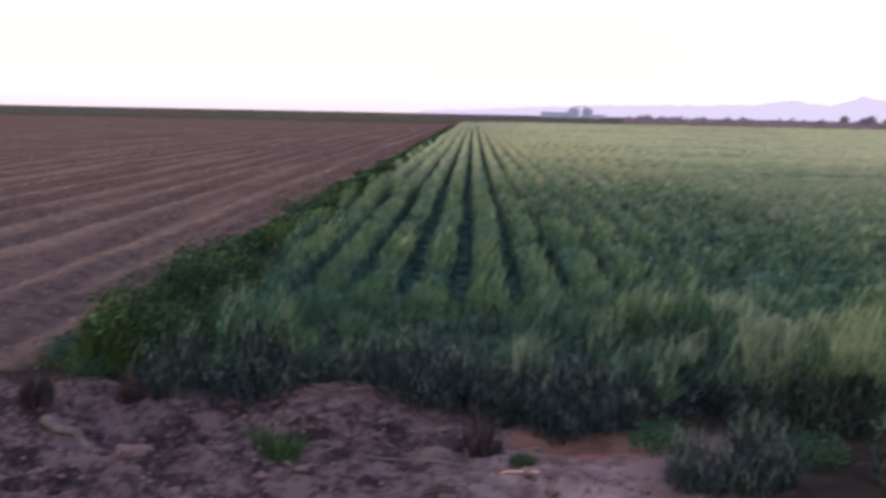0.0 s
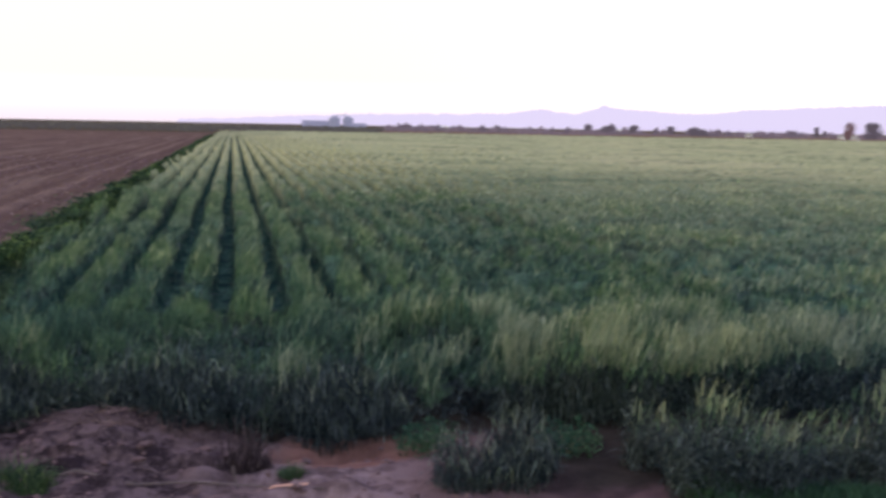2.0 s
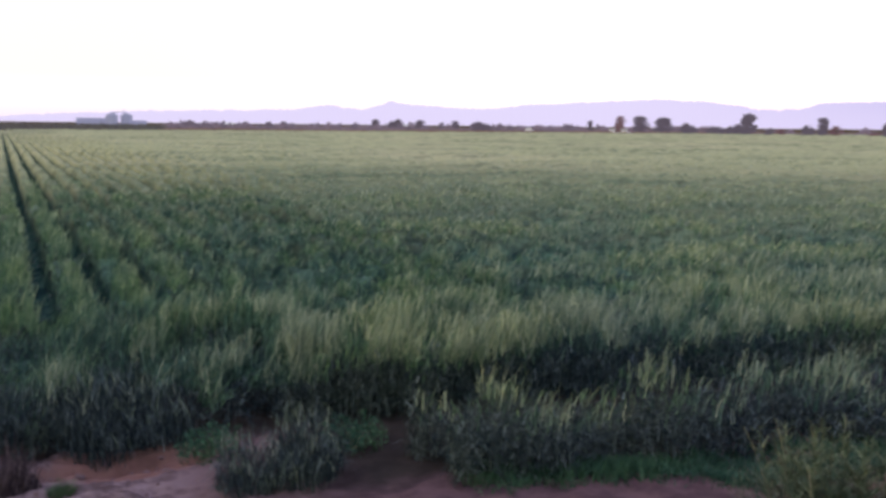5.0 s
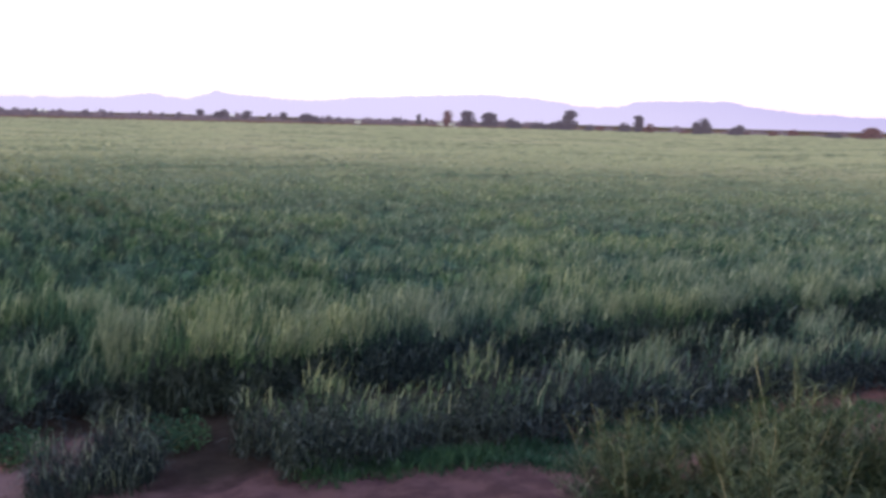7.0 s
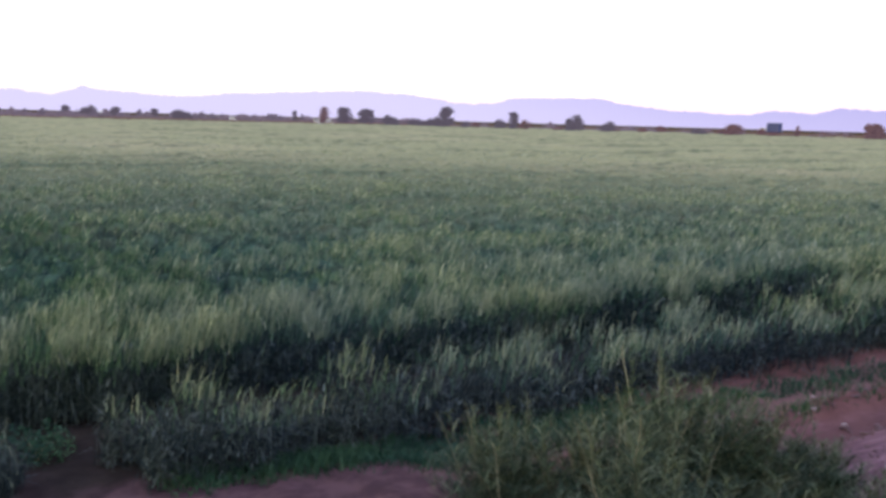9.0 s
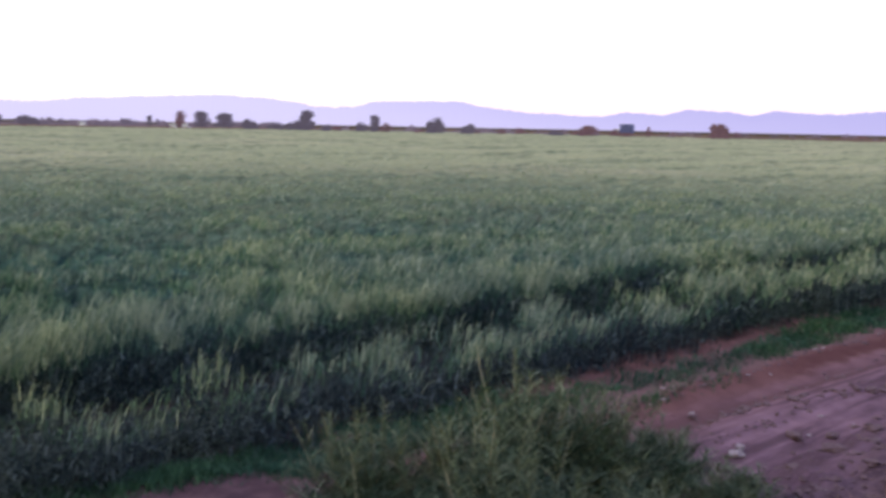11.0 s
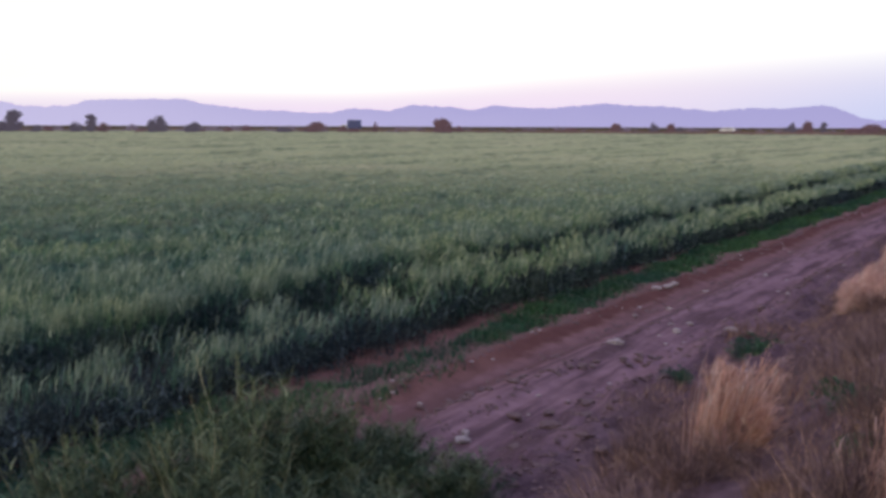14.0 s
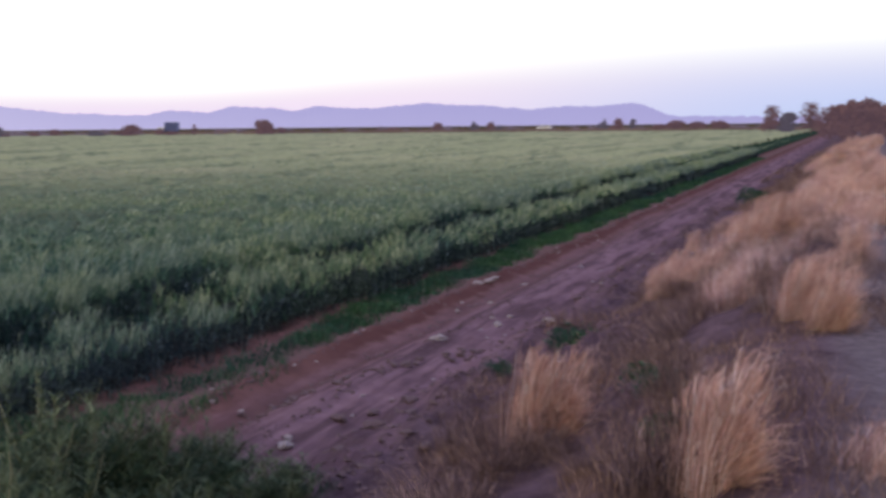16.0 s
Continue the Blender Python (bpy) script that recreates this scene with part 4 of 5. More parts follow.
def bladed(name, seed, radius, height, count, mat, ear=None, arch=0.34):
    """A loose clump of grassy blades, upright in the middle, arching at the rim."""
    g = np.random.default_rng(seed)
    root = new(name)
    a, q = g.uniform(0, 2 * np.pi, count), np.sqrt(g.random(count))
    base = np.stack([radius * q * np.cos(a), radius * q * np.sin(a), 0 * a - 0.02], -1)
    w = a + g.normal(0, 1.6, count)
    out = g.uniform(0.03, arch, count)
    h = height * g.uniform(0.2, 1.05, count) * (0.55 + 0.75 * vnoise(base[:, 0] * 5, base[:, 1] * 5, seed)) * (1 - 0.3 * q ** 2)
    if ear:
        base[:, 2] += h * np.where(g.random(count) < 0.25, 0.0, g.uniform(0.05, 0.7, count))
    rise = h - base[:, 2] if ear else h
    piece("blade", strips(base, np.stack([np.cos(w), np.sin(w)], -1) * out[:, None], rise, g.uniform(0.006, 0.013, count), g.uniform(0, np.pi, count), 3, 0.75, g.uniform(0.1, 1.1, count)), mat, root, kind="stuff")
    if ear:
        m = count // 16
        tip = np.stack([base[:m, 0] + np.cos(w[:m]) * out[:m] * 0.4, base[:m, 1] + np.sin(w[:m]) * out[:m] * 0.4, h[:m] * 0.8], -1)
        piece("ear", strips(tip, g.normal(0.04, 0.06, (m, 2)), g.uniform(0.12, 0.24, m), np.full(m, 0.008), g.uniform(0, np.pi, m), 2, 0.4, g.uniform(0, 0.4, m)), ear, root, kind="stuff")
    else:
        piece("stem", joined([tube([(0.03 * i, 0, -0.02), (0.05 * i - 0.04, 0.04 * i, height * 0.8)], [0.006, 0.003], 4) for i in range(-2, 3)]), mat, root, kind="stuff")
    return root


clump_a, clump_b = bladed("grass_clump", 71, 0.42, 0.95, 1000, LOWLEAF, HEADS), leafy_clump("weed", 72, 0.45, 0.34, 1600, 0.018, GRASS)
plant_out([(clump_a, 2.4, 8.25, 0.78), (clump_a, 1.95, 8.2, 0.62), (clump_a, 2.6, 8.5, 0.7), (clump_a, -0.45, 10.0, 1.05), (clump_a, -0.1, 10.2, 0.9), (clump_a, -1.0, 10.3, 0.9), (clump_a, 0.5, 10.25, 0.8), (clump_a, -3.1, 10.3, 0.9), (clump_a, -2.2, 10.4, 1.0), (clump_a, 1.5, 10.1, 0.8), (clump_a, 0.95, 10.1, 1.0), (clump_a, 1.2, 10.35, 0.95)],
          "blue-green clump of grassy blades on bare soil", "grass clump", "grass clumps at the bare corner", 53)
plant_out([(clump_b, 1.85, 9.35, 0.8), (clump_b, 3.15, 8.95, 0.8), (clump_b, -4.75, 11.9, 1.0), (clump_b, -4.6, 12.9, 1.2), (clump_b, -4.7, 14.3, 1.3), (clump_b, -4.0, 10.4, 0.7), (clump_b, 14.3, 2.1, 0.9), (clump_b, 12.4, 2.7, 0.5), (clump_b, 39.0, -0.6, 1.6), (clump_b, 7.85, 0.4, 0.6), (clump_b, 6.3, 0.2, 0.5)],
          "low leafy green weed growing on bare soil", "weed", "low green weeds", 53)

clump_c = bladed("grass_clump", 75, 0.26, 0.40, 460, WEED, arch=0.30)
plant_out([(clump_c, -1.75, 8.75, 1.0), (clump_c, -1.62, 8.62, 0.7), (clump_c, 0.5, 8.6, 0.42)], "small dark green grass clump on bare soil", "grass clump", "grass clumps at the bare corner", 53)


def build_dead_mat():
    """Withered stems matted over the eroded mound."""
    n = 5200
    x, y = rng.uniform(-2.5, 0.5, n), rng.uniform(8.5, 10.4, n)
    keep = (vnoise(x * 1.6, y * 3.2, 65) > 0.42) & (((x + 0.95) / 1.5) ** 2 + ((y - 9.5) / 0.85) ** 2 < rng.uniform(0.5, 1.1, n))
    x, y, n = x[keep], y[keep], keep.sum()
    t = rng.normal(0.0, 0.5, n) + np.pi * (rng.random(n) < 0.5)
    reach = rng.uniform(0.06, 0.34, n)
    v = strips(np.stack([x, y, ground_z(x, y)], -1), np.stack([np.cos(t), 0.5 * np.sin(t)], -1) * reach[:, None], rng.uniform(0.01, 0.13, n), rng.uniform(0.004, 0.011, n), rng.uniform(0, np.pi, n), 2, 0.6, rng.uniform(0.2, 1.0, n))
    tagged(piece("withered_mat", v, MATTED), "matted brown withered stems over a soil mound", "grass", kind="stuff")


build_dead_mat()

# ------------------------------------------------------------------ dry grass on the bank


def tuft(name, seed, height, spread, count, mat, lean=(0.0, 0.0), bunches=8):
    """A sheaf of dry stalks: close at the foot, fuller and bent over at the top."""
    g = np.random.default_rng(seed)
    root = new(name)
    n = count
    bunch = g.integers(0, bunches, n)
    ba, br = g.uniform(0, 2 * np.pi, bunches), spread * 0.42 * np.sqrt(g.random(bunches))
    away = np.stack([np.cos(ba), np.sin(ba)], -1)
    bl, bh = away * (br[:, None] * 0.35) + g.normal(0, 0.15, (bunches, 2)) * spread + np.array(lean), g.uniform(0.42, 1.08, bunches)
    foot = away[bunch] * br[bunch, None] + g.normal(0, 0.10, (n, 2)) * spread
    base = np.concatenate([foot, np.full((n, 1), -0.16)], -1)
    tip = bl[bunch] + g.normal(0, 0.14, (n, 2)) * spread
    h = height * bh[bunch] * (1 - 0.75 * g.random(n) ** 2.2) + 0.16
    piece("stalk", strips(base, tip, h, g.uniform(0.0026, 0.0052, n), g.uniform(0, np.pi, n), 2, 0.6, g.uniform(0.0, 0.45, n)), mat, root, kind="stuff")
    m = n // 2
    top = np.stack([base[:m, 0] + tip[:m, 0] * 0.72, base[:m, 1] + tip[:m, 1] * 0.72, base[:m, 2] + h[:m] * 0.78], -1)
    piece("plume", strips(top, tip[:m] * 0.5 + g.normal(0, 0.055, (m, 2)), h[:m] * 0.22, g.uniform(0.003, 0.0065, m), g.uniform(0, np.pi, m), 2, 0.7, 0.4), mat, root, kind="stuff")
    return root


# upright sheaf, bushy leaning one, thin grey one; the wind leans them along the bank
tuft_a, tuft_b = tuft("dry_grass_tuft", 81, 0.80, 0.36, 1150, STRAW, (0.04, -0.18), 11), tuft("dry_grass_tuft", 82, 0.60, 0.62, 850, STRAW, (0.06, -0.22), 12)
tuft_c, tuft_d = tuft("dry_grass_tuft", 83, 0.52, 0.42, 420, DUST, (0.03, -0.05)), tuft("dry_grass_tuft", 84, 0.42, 0.60, 800, DUST, (0.05, -0.10), 12)
SHEAVES = [(tuft_a, 7.72, 1.30, 1.18), (tuft_a, 7.86, 1.32, 1.05), (tuft_a, 7.9, 1.48, 0.8), (tuft_a, 5.32, 0.05, 0.95), (tuft_a, 5.45, 0.0, 0.8), (tuft_b, 5.62, -0.75, 0.55), (tuft_b, 5.9, -0.9, 0.55), (tuft_a, 24.0, 1.0, 0.8)]
for x, y, n, wx, wy, k in ((15.4, 0.85, 6, 0.6, 0.35, 1.1), (18.2, 1.0, 3, 0.5, 0.3, 1.0), (9.6, -0.62, 6, 0.5, 0.22, 0.85), (17.6, -0.3, 6, 1.1, 0.35, 1.25), (13.3, -1.25, 2, 0.3, 0.1, 0.7), (18.9, -2.05, 4, 0.8, 0.2, 0.9), (35.5, -3.9, 7, 2.5, 0.6, 1.2), (22.5, -1.6, 5, 1.5, 0.4, 0.8), (28, -2.2, 7, 3.0, 0.6, 1.0), (27, 0.4, 4, 2.5, 0.5, 0.8)):
    g = np.random.default_rng(int(x * 10))
    SHEAVES += [((tuft_b, tuft_b, tuft_a)[g.integers(3)], x + g.uniform(-wx, wx), y + g.uniform(-wy, wy), k * g.uniform(0.75, 1.15)) for _ in range(n)]
g = np.random.default_rng(5)
for _ in range(110):
    x = 26.0 + 70 * g.random() ** 1.3
    s = g.uniform(-0.2, 2.4) - 0.02 * x
    if vnoise(x * 0.3, s * 0.8, 77) > 0.52:
        SHEAVES.append(((tuft_a, tuft_b, tuft_b)[g.integers(3)], x, s - SLOPE * x, g.uniform(0.65, 1.15)))
GREYS = [(tuft_c, 8.25, 1.75, 1.0), (tuft_c, 8.05, 1.6, 0.9), (tuft_c, 9.0, 2.35, 1.0), (tuft_c, 8.5, 2.0, 0.9), (tuft_c, 5.45, 0.22, 1.15), (tuft_c, 5.5, 0.3, 1.0), (tuft_c, 6.2, 0.05, 1.0), (tuft_c, 7.0, 0.1, 1.2)]
for _ in range(60):
    x = 5.4 + 13 * g.random() ** 1.3
    s = g.uniform(0.15, 3.0)
    if vnoise(x * 0.8, s * 1.1, 79) > 0.40:
        GREYS.append(((tuft_c, tuft_d, tuft_d)[g.integers(3)], x, s - SLOPE * x, g.uniform(0.55, 1.0)))
plant_out(SHEAVES, "tuft of dry straw-coloured grass on the bank", "grass tuft", "dry grass on the bank", 23)
plant_out(GREYS, "low tuft of grey-brown withered grass on the bank", "grass tuft", "dry grass on the bank", 97)


def build_litter():
    n = 170000
    x = 3.0 + 80 * rng.random(n) ** 2.2
    s = rng.uniform(-1.0, 4.2, n)
    y = s - SLOPE * x
    keep = vnoise(x * 0.7, y * 0.9, 45) > 0.22 + 0.45 * sstep(s, 2.4, 3.8) + 0.3 * (1 - sstep(s, -0.6, 0.4))
    keep &= rng.random(n) < sstep(x + 2 * vnoise(x * 0.8, y * 0.8, 48), 3.5, 7.0)
    x, y, n = x[keep], y[keep], keep.sum()
    wide = np.clip(np.hypot(x, y) / 9, 0.8, 6) ** 0.8
    t = rng.uniform(0, 2 * np.pi, n)
    reach = rng.uniform(0.02, 0.2, n)
    v = strips(np.stack([x, y, ground_z(x, y) - 0.01], -1), np.stack([np.cos(t), np.sin(t)], -1) * reach[:, None],
               rng.uniform(0.05, 0.34, n) * (0.4 + vnoise(x * 1.3, y * 1.3, 46)), 0.005 * wide, rng.uniform(0, np.pi, n), 1, 0.8, 0.3)
    tagged(piece("dry_stubble", v, DUST), "short grey dry stubble on the bank", "grass", kind="stuff")


def build_dry_mat():
    """Matted dry grass along the top of the bank."""
    n = 120000
    x = 10.5 + 70 * rng.random(n) ** 1.8
    s = rng.uniform(-0.5, 1.9, n) - 0.01 * x
    y = s - SLOPE * x
    lump = vnoise(x * 0.55, s * 0.8, 55) + 0.35 * (vnoise(x * 1.8, s * 1.8, 56) - 0.5)
    keep = (lump > rng.uniform(0.62, 0.76, n) - 0.10 * sstep(x, 22, 32)) & (s < 1.2 + 1.4 * (vnoise(x * 0.5, 0 * x, 59) - 0.5))
    x, y, lump, n = x[keep], y[keep], lump[keep], keep.sum()
    wide = np.clip(np.hypot(x, y) / 9, 1.0, 6) ** 0.8
    t = rng.uniform(0, 2 * np.pi, n)
    reach = rng.uniform(0.05, 0.28, n)
    lean = np.stack([np.cos(t), np.sin(t)], -1) * reach[:, None] + np.stack([0.25 * (vnoise(x * 0.9, y * 0.9, 57) - 0.4), 0.2 * (vnoise(x * 0.9, y * 0.9, 58) - 0.5)], -1)
    v = strips(np.stack([x, y, ground_z(x, y) - 0.02], -1), lean, rng.uniform(0.10, 0.5, n) * (0.15 + 1.1 * lump), 0.0036 * wide, rng.uniform(0, np.pi, n), 2, 0.7, rng.uniform(0.1, 0.7, n))
    tagged(piece("dry_grass", v, STRAW), "matted dry orange-straw grass along the bank", "grass", kind="stuff")


build_litter()
build_dry_mat()

# ------------------------------------------------------------------ far trees and scrub


def far_tree(name, seed, height, width, lobes, leaf, mat, trunk=0.25):
    g = np.random.default_rng(seed)
    root = new(name)
    rods = [tube([(0, 0, -0.3), (0.1, 0, height * 0.35), (0, 0.1, height * 0.75)], [0.22, 0.17, 0.05], 6)]
    cs = []
    for i in range(lobes):
        a, q = g.uniform(0, 2 * np.pi), math.sqrt(g.random()) * 0.36 * width
        zc = height * g.uniform(trunk + 0.10, 0.92)
        q *= math.sqrt(max(0.08, 1 - ((zc / height - 0.48) / 0.5) ** 2))
        k = width * g.uniform(0.09, 0.24) * (1.1 - 0.45 * abs(zc / height - 0.55))
        c = np.array([q * math.cos(a), q * math.sin(a), zc])
        rods.append(tube([(0, 0, height * 0.3), tuple(c * (0.6, 0.6, 0.85)), tuple(c)], [0.09, 0.06, 0.03], 4))
        p = g.normal(size=(64, 3))
        p *= (g.random((64, 1)) ** 0.3) / np.linalg.norm(p, axis=1, keepdims=True)
        cs.append(c + p * (k, k, k * 0.8))
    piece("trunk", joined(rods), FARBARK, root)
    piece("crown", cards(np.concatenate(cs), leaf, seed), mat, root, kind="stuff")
    return root


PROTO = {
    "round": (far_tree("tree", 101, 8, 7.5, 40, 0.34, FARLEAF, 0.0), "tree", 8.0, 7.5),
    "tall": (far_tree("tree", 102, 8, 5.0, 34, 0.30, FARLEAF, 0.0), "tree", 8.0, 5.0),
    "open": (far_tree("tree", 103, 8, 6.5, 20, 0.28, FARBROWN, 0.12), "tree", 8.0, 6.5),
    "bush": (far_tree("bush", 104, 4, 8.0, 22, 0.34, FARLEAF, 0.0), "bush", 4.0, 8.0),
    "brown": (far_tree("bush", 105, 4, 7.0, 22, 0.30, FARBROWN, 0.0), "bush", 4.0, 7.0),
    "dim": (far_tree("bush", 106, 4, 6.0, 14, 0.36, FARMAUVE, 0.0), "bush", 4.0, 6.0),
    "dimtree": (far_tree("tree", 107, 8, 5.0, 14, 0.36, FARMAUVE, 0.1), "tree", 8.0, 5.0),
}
# heading, top (degrees over the horizon), distance, width, kind
TREES_A = [(19.9, .27, 520, 6, "round"), (21.0, .23, 520, 10, "bush"), (22.4, .25, 520, 7, "round"), (24.4, .22, 520, 6, "tall"), (25.9, .12, 430, 12, "bush"), (32.0, .33, 385, 2.6, "tall"),
           (33.6, .56, 385, 6, "open"), (34.8, .60, 380, 6.5, "tall"), (36.0, .52, 380, 9, "round"), (37.4, .15, 380, 8, "bush"), (38.8, .0, 380, 9, "bush"), (39.8, .12, 375, 7, "bush"), (40.5, .77, 372, 7.5, "round"), (43.6, .10, 370, 5, "bush")]
TREES_B = [(44.3, .59, 360, 4.5, "tall"), (45.0, .12, 360, 5, "open"), (47.7, .40, 350, 7, "bush"), (49.6, .11, 350, 7, "bush"), (54.5, -.1, 350, 5, "bush"), (56.4, .16, 350, 8, "brown"), (59.7, .19, 350, 2.2, "open"),
           (63.4, .35, 345, 9, "brown"), (70.7, -.1, 366, 6, "brown"), (73.2, .12, 366, 5.5, "brown"), (75.3, .15, 366, 3.4, "bush"), (76.2, .13, 366, 4, "brown")]
TREES_C = [(82.5, .21, 362, 2.6, "bush"), (83.3, .27, 362, 4.2, "brown"), (84.1, .29, 362, 2.8, "round"), (86.5, .12, 362, 9, "brown"), (87.6, .05, 362, 8, "brown"), (88.7, .08, 362, 9, "brown"), (91.4, .90, 260, 6, "open"), (92.3, .56, 260, 6, "round"), (93.45, 1.02, 260, 6, "open"),
           (95.0, .80, 125, 6, "brown"), (96.0, 1.02, 120, 7, "brown"), (97.2, .75, 118, 6, "brown")]
g = np.random.default_rng(44)
TREES_D = [(g.uniform(8.5, 33), g.uniform(-0.16, 0.14), g.uniform(440, 600), g.uniform(1.6, 5), ("dim", "dimtree", "dim", "dim")[g.integers(4)]) for _ in range(96)]
TREES_D += [(g.uniform(41, 90), g.uniform(-0.32, -0.02), g.uniform(350, 400), g.uniform(3, 8), ("bush", "brown", "brown")[g.integers(3)]) for _ in range(34)]
placed = set()
for i, (a, el, d, w, kind) in enumerate(TREES_A + TREES_B + TREES_C + TREES_D):
    ob, cat, h0, w0 = PROTO[kind]
    x, y = d * math.sin(radians(a)), d * math.cos(radians(a))
    z0 = put_on(x, y)
    h = 3.1 + d * math.tan(radians(el)) - z0
    m = pose(x, y, z0, 0, 0, (i * 67) % 360) @ Matrix.Diagonal((w / w0, w / w0, h / h0, 1))
    if kind in placed:
        ob = copy_thing(ob, m @ Matrix.Diagonal([1 / v for v in ob.scale] + [1]))
    else:
        ob.matrix_basis = m
        placed.add(kind)
    tagged(ob, {"round": "dark round-crowned tree beyond the field", "tall": "narrow dark green tree beyond the field", "open": "thin-crowned brownish tree beyond the field",
                "bush": "dark green bush at the field's far edge", "brown": "reddish brown bush at the field's far edge",
                "dim": "dull mauve bush in the far haze", "dimtree": "small dull tree in the far haze"}[kind], cat, "far trees and bushes")


def build_scrub():
    out = []
    g = np.random.default_rng(9)
    for a0, a1, d0, d1, top, n in ((8, 34, 430, 620, 2.6, 5000), (30, 62, 400, 460, 2.2, 5000), (60, 94, 380, 430, 2.0, 3500)):
        a, d = np.radians(g.uniform(a0, a1, n)), g.uniform(d0, d1, n)
        z = top * g.random(n) * (0.35 + 1.1 * vnoise(np.degrees(a) * 2.2, 0 * a, a0) ** 2)
        out.append(np.stack([d * np.sin(a), d * np.cos(a), z], -1))
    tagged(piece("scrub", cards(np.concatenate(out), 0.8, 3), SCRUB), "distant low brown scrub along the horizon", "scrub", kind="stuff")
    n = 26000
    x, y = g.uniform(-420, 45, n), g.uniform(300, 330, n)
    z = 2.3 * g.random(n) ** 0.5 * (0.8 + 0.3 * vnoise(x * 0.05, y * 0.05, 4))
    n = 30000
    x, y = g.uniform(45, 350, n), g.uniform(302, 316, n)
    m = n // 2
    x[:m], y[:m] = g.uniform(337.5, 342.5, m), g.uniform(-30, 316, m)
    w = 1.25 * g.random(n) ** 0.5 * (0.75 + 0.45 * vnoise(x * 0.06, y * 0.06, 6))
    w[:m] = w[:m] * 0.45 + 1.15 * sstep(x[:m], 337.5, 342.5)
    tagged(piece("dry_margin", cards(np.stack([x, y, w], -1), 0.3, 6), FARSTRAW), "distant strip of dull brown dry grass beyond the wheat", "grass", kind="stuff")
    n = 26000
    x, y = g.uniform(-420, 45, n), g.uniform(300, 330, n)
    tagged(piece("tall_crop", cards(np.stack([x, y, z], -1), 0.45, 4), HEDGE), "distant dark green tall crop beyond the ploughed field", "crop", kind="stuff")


build_scrub()


def build_road_bank():
    """The low bank that carries the road beyond the wheat."""
    ys = np.arange(-60.0, 331.0, 6.0)
    prof = ((337.0, -0.1), (340.5, 0.95), (342.6, 1.18), (343.2, 1.20), (349.8, 1.20), (350.4, 1.18), (356.0, -0.1))
    X, Y = np.meshgrid([p[0] for p in prof], ys, indexing="ij")
    Z = np.repeat(np.array([p[1] for p in prof])[:, None], len(ys), 1) + (vnoise(X * 0.9, Y * 0.2, 66) - 0.5) * 0.12
    n, m = X.shape
    i = (np.arange(n - 1)[:, None] * m + np.arange(m - 1)[None, :]).ravel()
    tagged(piece("road_bank", (np.stack([X, Y, Z], -1).reshape(-1, 3), np.stack([i, i + m, i + m + 1, i + 1], -1), True), FARSTRAW), "low earth bank of a road beyond the wheat", "bank", kind="structure")


build_road_bank()

# ------------------------------------------------------------------ far buildings and vehicles


def at_heading(a, d):
    return d * math.sin(radians(a)), d * math.cos(radians(a))


def silo(radius, wall, roof):
    root = new("silo")
    bm = bmesh.new()
    bmesh.ops.create_cone(bm, cap_ends=True, segments=28, radius1=radius, radius2=radius, depth=wall, matrix=Matrix.Translation((0, 0, wall / 2)))
    piece("wall", bm, SILOM, root)
    bm = bmesh.new()
    bmesh.ops.create_cone(bm, cap_ends=True, segments=28, radius1=radius * 1.04, radius2=radius * 0.12, depth=roof, matrix=Matrix.Translation((0, 0, wall + roof / 2)))
    piece("roof", bm, SILOM, root)
    for i in range(7):
        bm = bmesh.new()
        bmesh.ops.create_cone(bm, cap_ends=True, segments=28, radius1=radius * 1.015, radius2=radius * 1.015, depth=0.12, matrix=Matrix.Translation((0, 0, wall * (i + 1) / 8)))
        piece("hoop", bm, SILOM, root)
    return root


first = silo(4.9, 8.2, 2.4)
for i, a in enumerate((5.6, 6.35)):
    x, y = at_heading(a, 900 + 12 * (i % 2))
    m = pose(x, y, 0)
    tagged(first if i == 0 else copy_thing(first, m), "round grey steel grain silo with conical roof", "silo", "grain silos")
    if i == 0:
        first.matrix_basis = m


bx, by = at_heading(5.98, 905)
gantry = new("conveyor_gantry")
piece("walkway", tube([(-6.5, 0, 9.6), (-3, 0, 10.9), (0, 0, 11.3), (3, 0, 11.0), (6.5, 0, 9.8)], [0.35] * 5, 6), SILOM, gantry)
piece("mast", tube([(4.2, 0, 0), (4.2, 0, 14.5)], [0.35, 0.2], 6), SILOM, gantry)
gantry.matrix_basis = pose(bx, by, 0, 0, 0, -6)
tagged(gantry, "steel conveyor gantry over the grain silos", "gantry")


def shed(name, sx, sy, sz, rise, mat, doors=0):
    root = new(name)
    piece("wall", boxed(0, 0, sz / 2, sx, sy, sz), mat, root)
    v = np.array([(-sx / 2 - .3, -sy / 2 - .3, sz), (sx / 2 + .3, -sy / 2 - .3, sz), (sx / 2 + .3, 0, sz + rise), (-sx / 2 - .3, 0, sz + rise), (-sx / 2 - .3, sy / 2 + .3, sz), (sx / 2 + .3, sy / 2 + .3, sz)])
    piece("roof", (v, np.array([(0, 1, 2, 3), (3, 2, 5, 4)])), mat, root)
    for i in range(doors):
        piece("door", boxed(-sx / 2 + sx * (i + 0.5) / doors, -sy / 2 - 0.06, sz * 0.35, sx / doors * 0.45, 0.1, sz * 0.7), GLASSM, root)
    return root


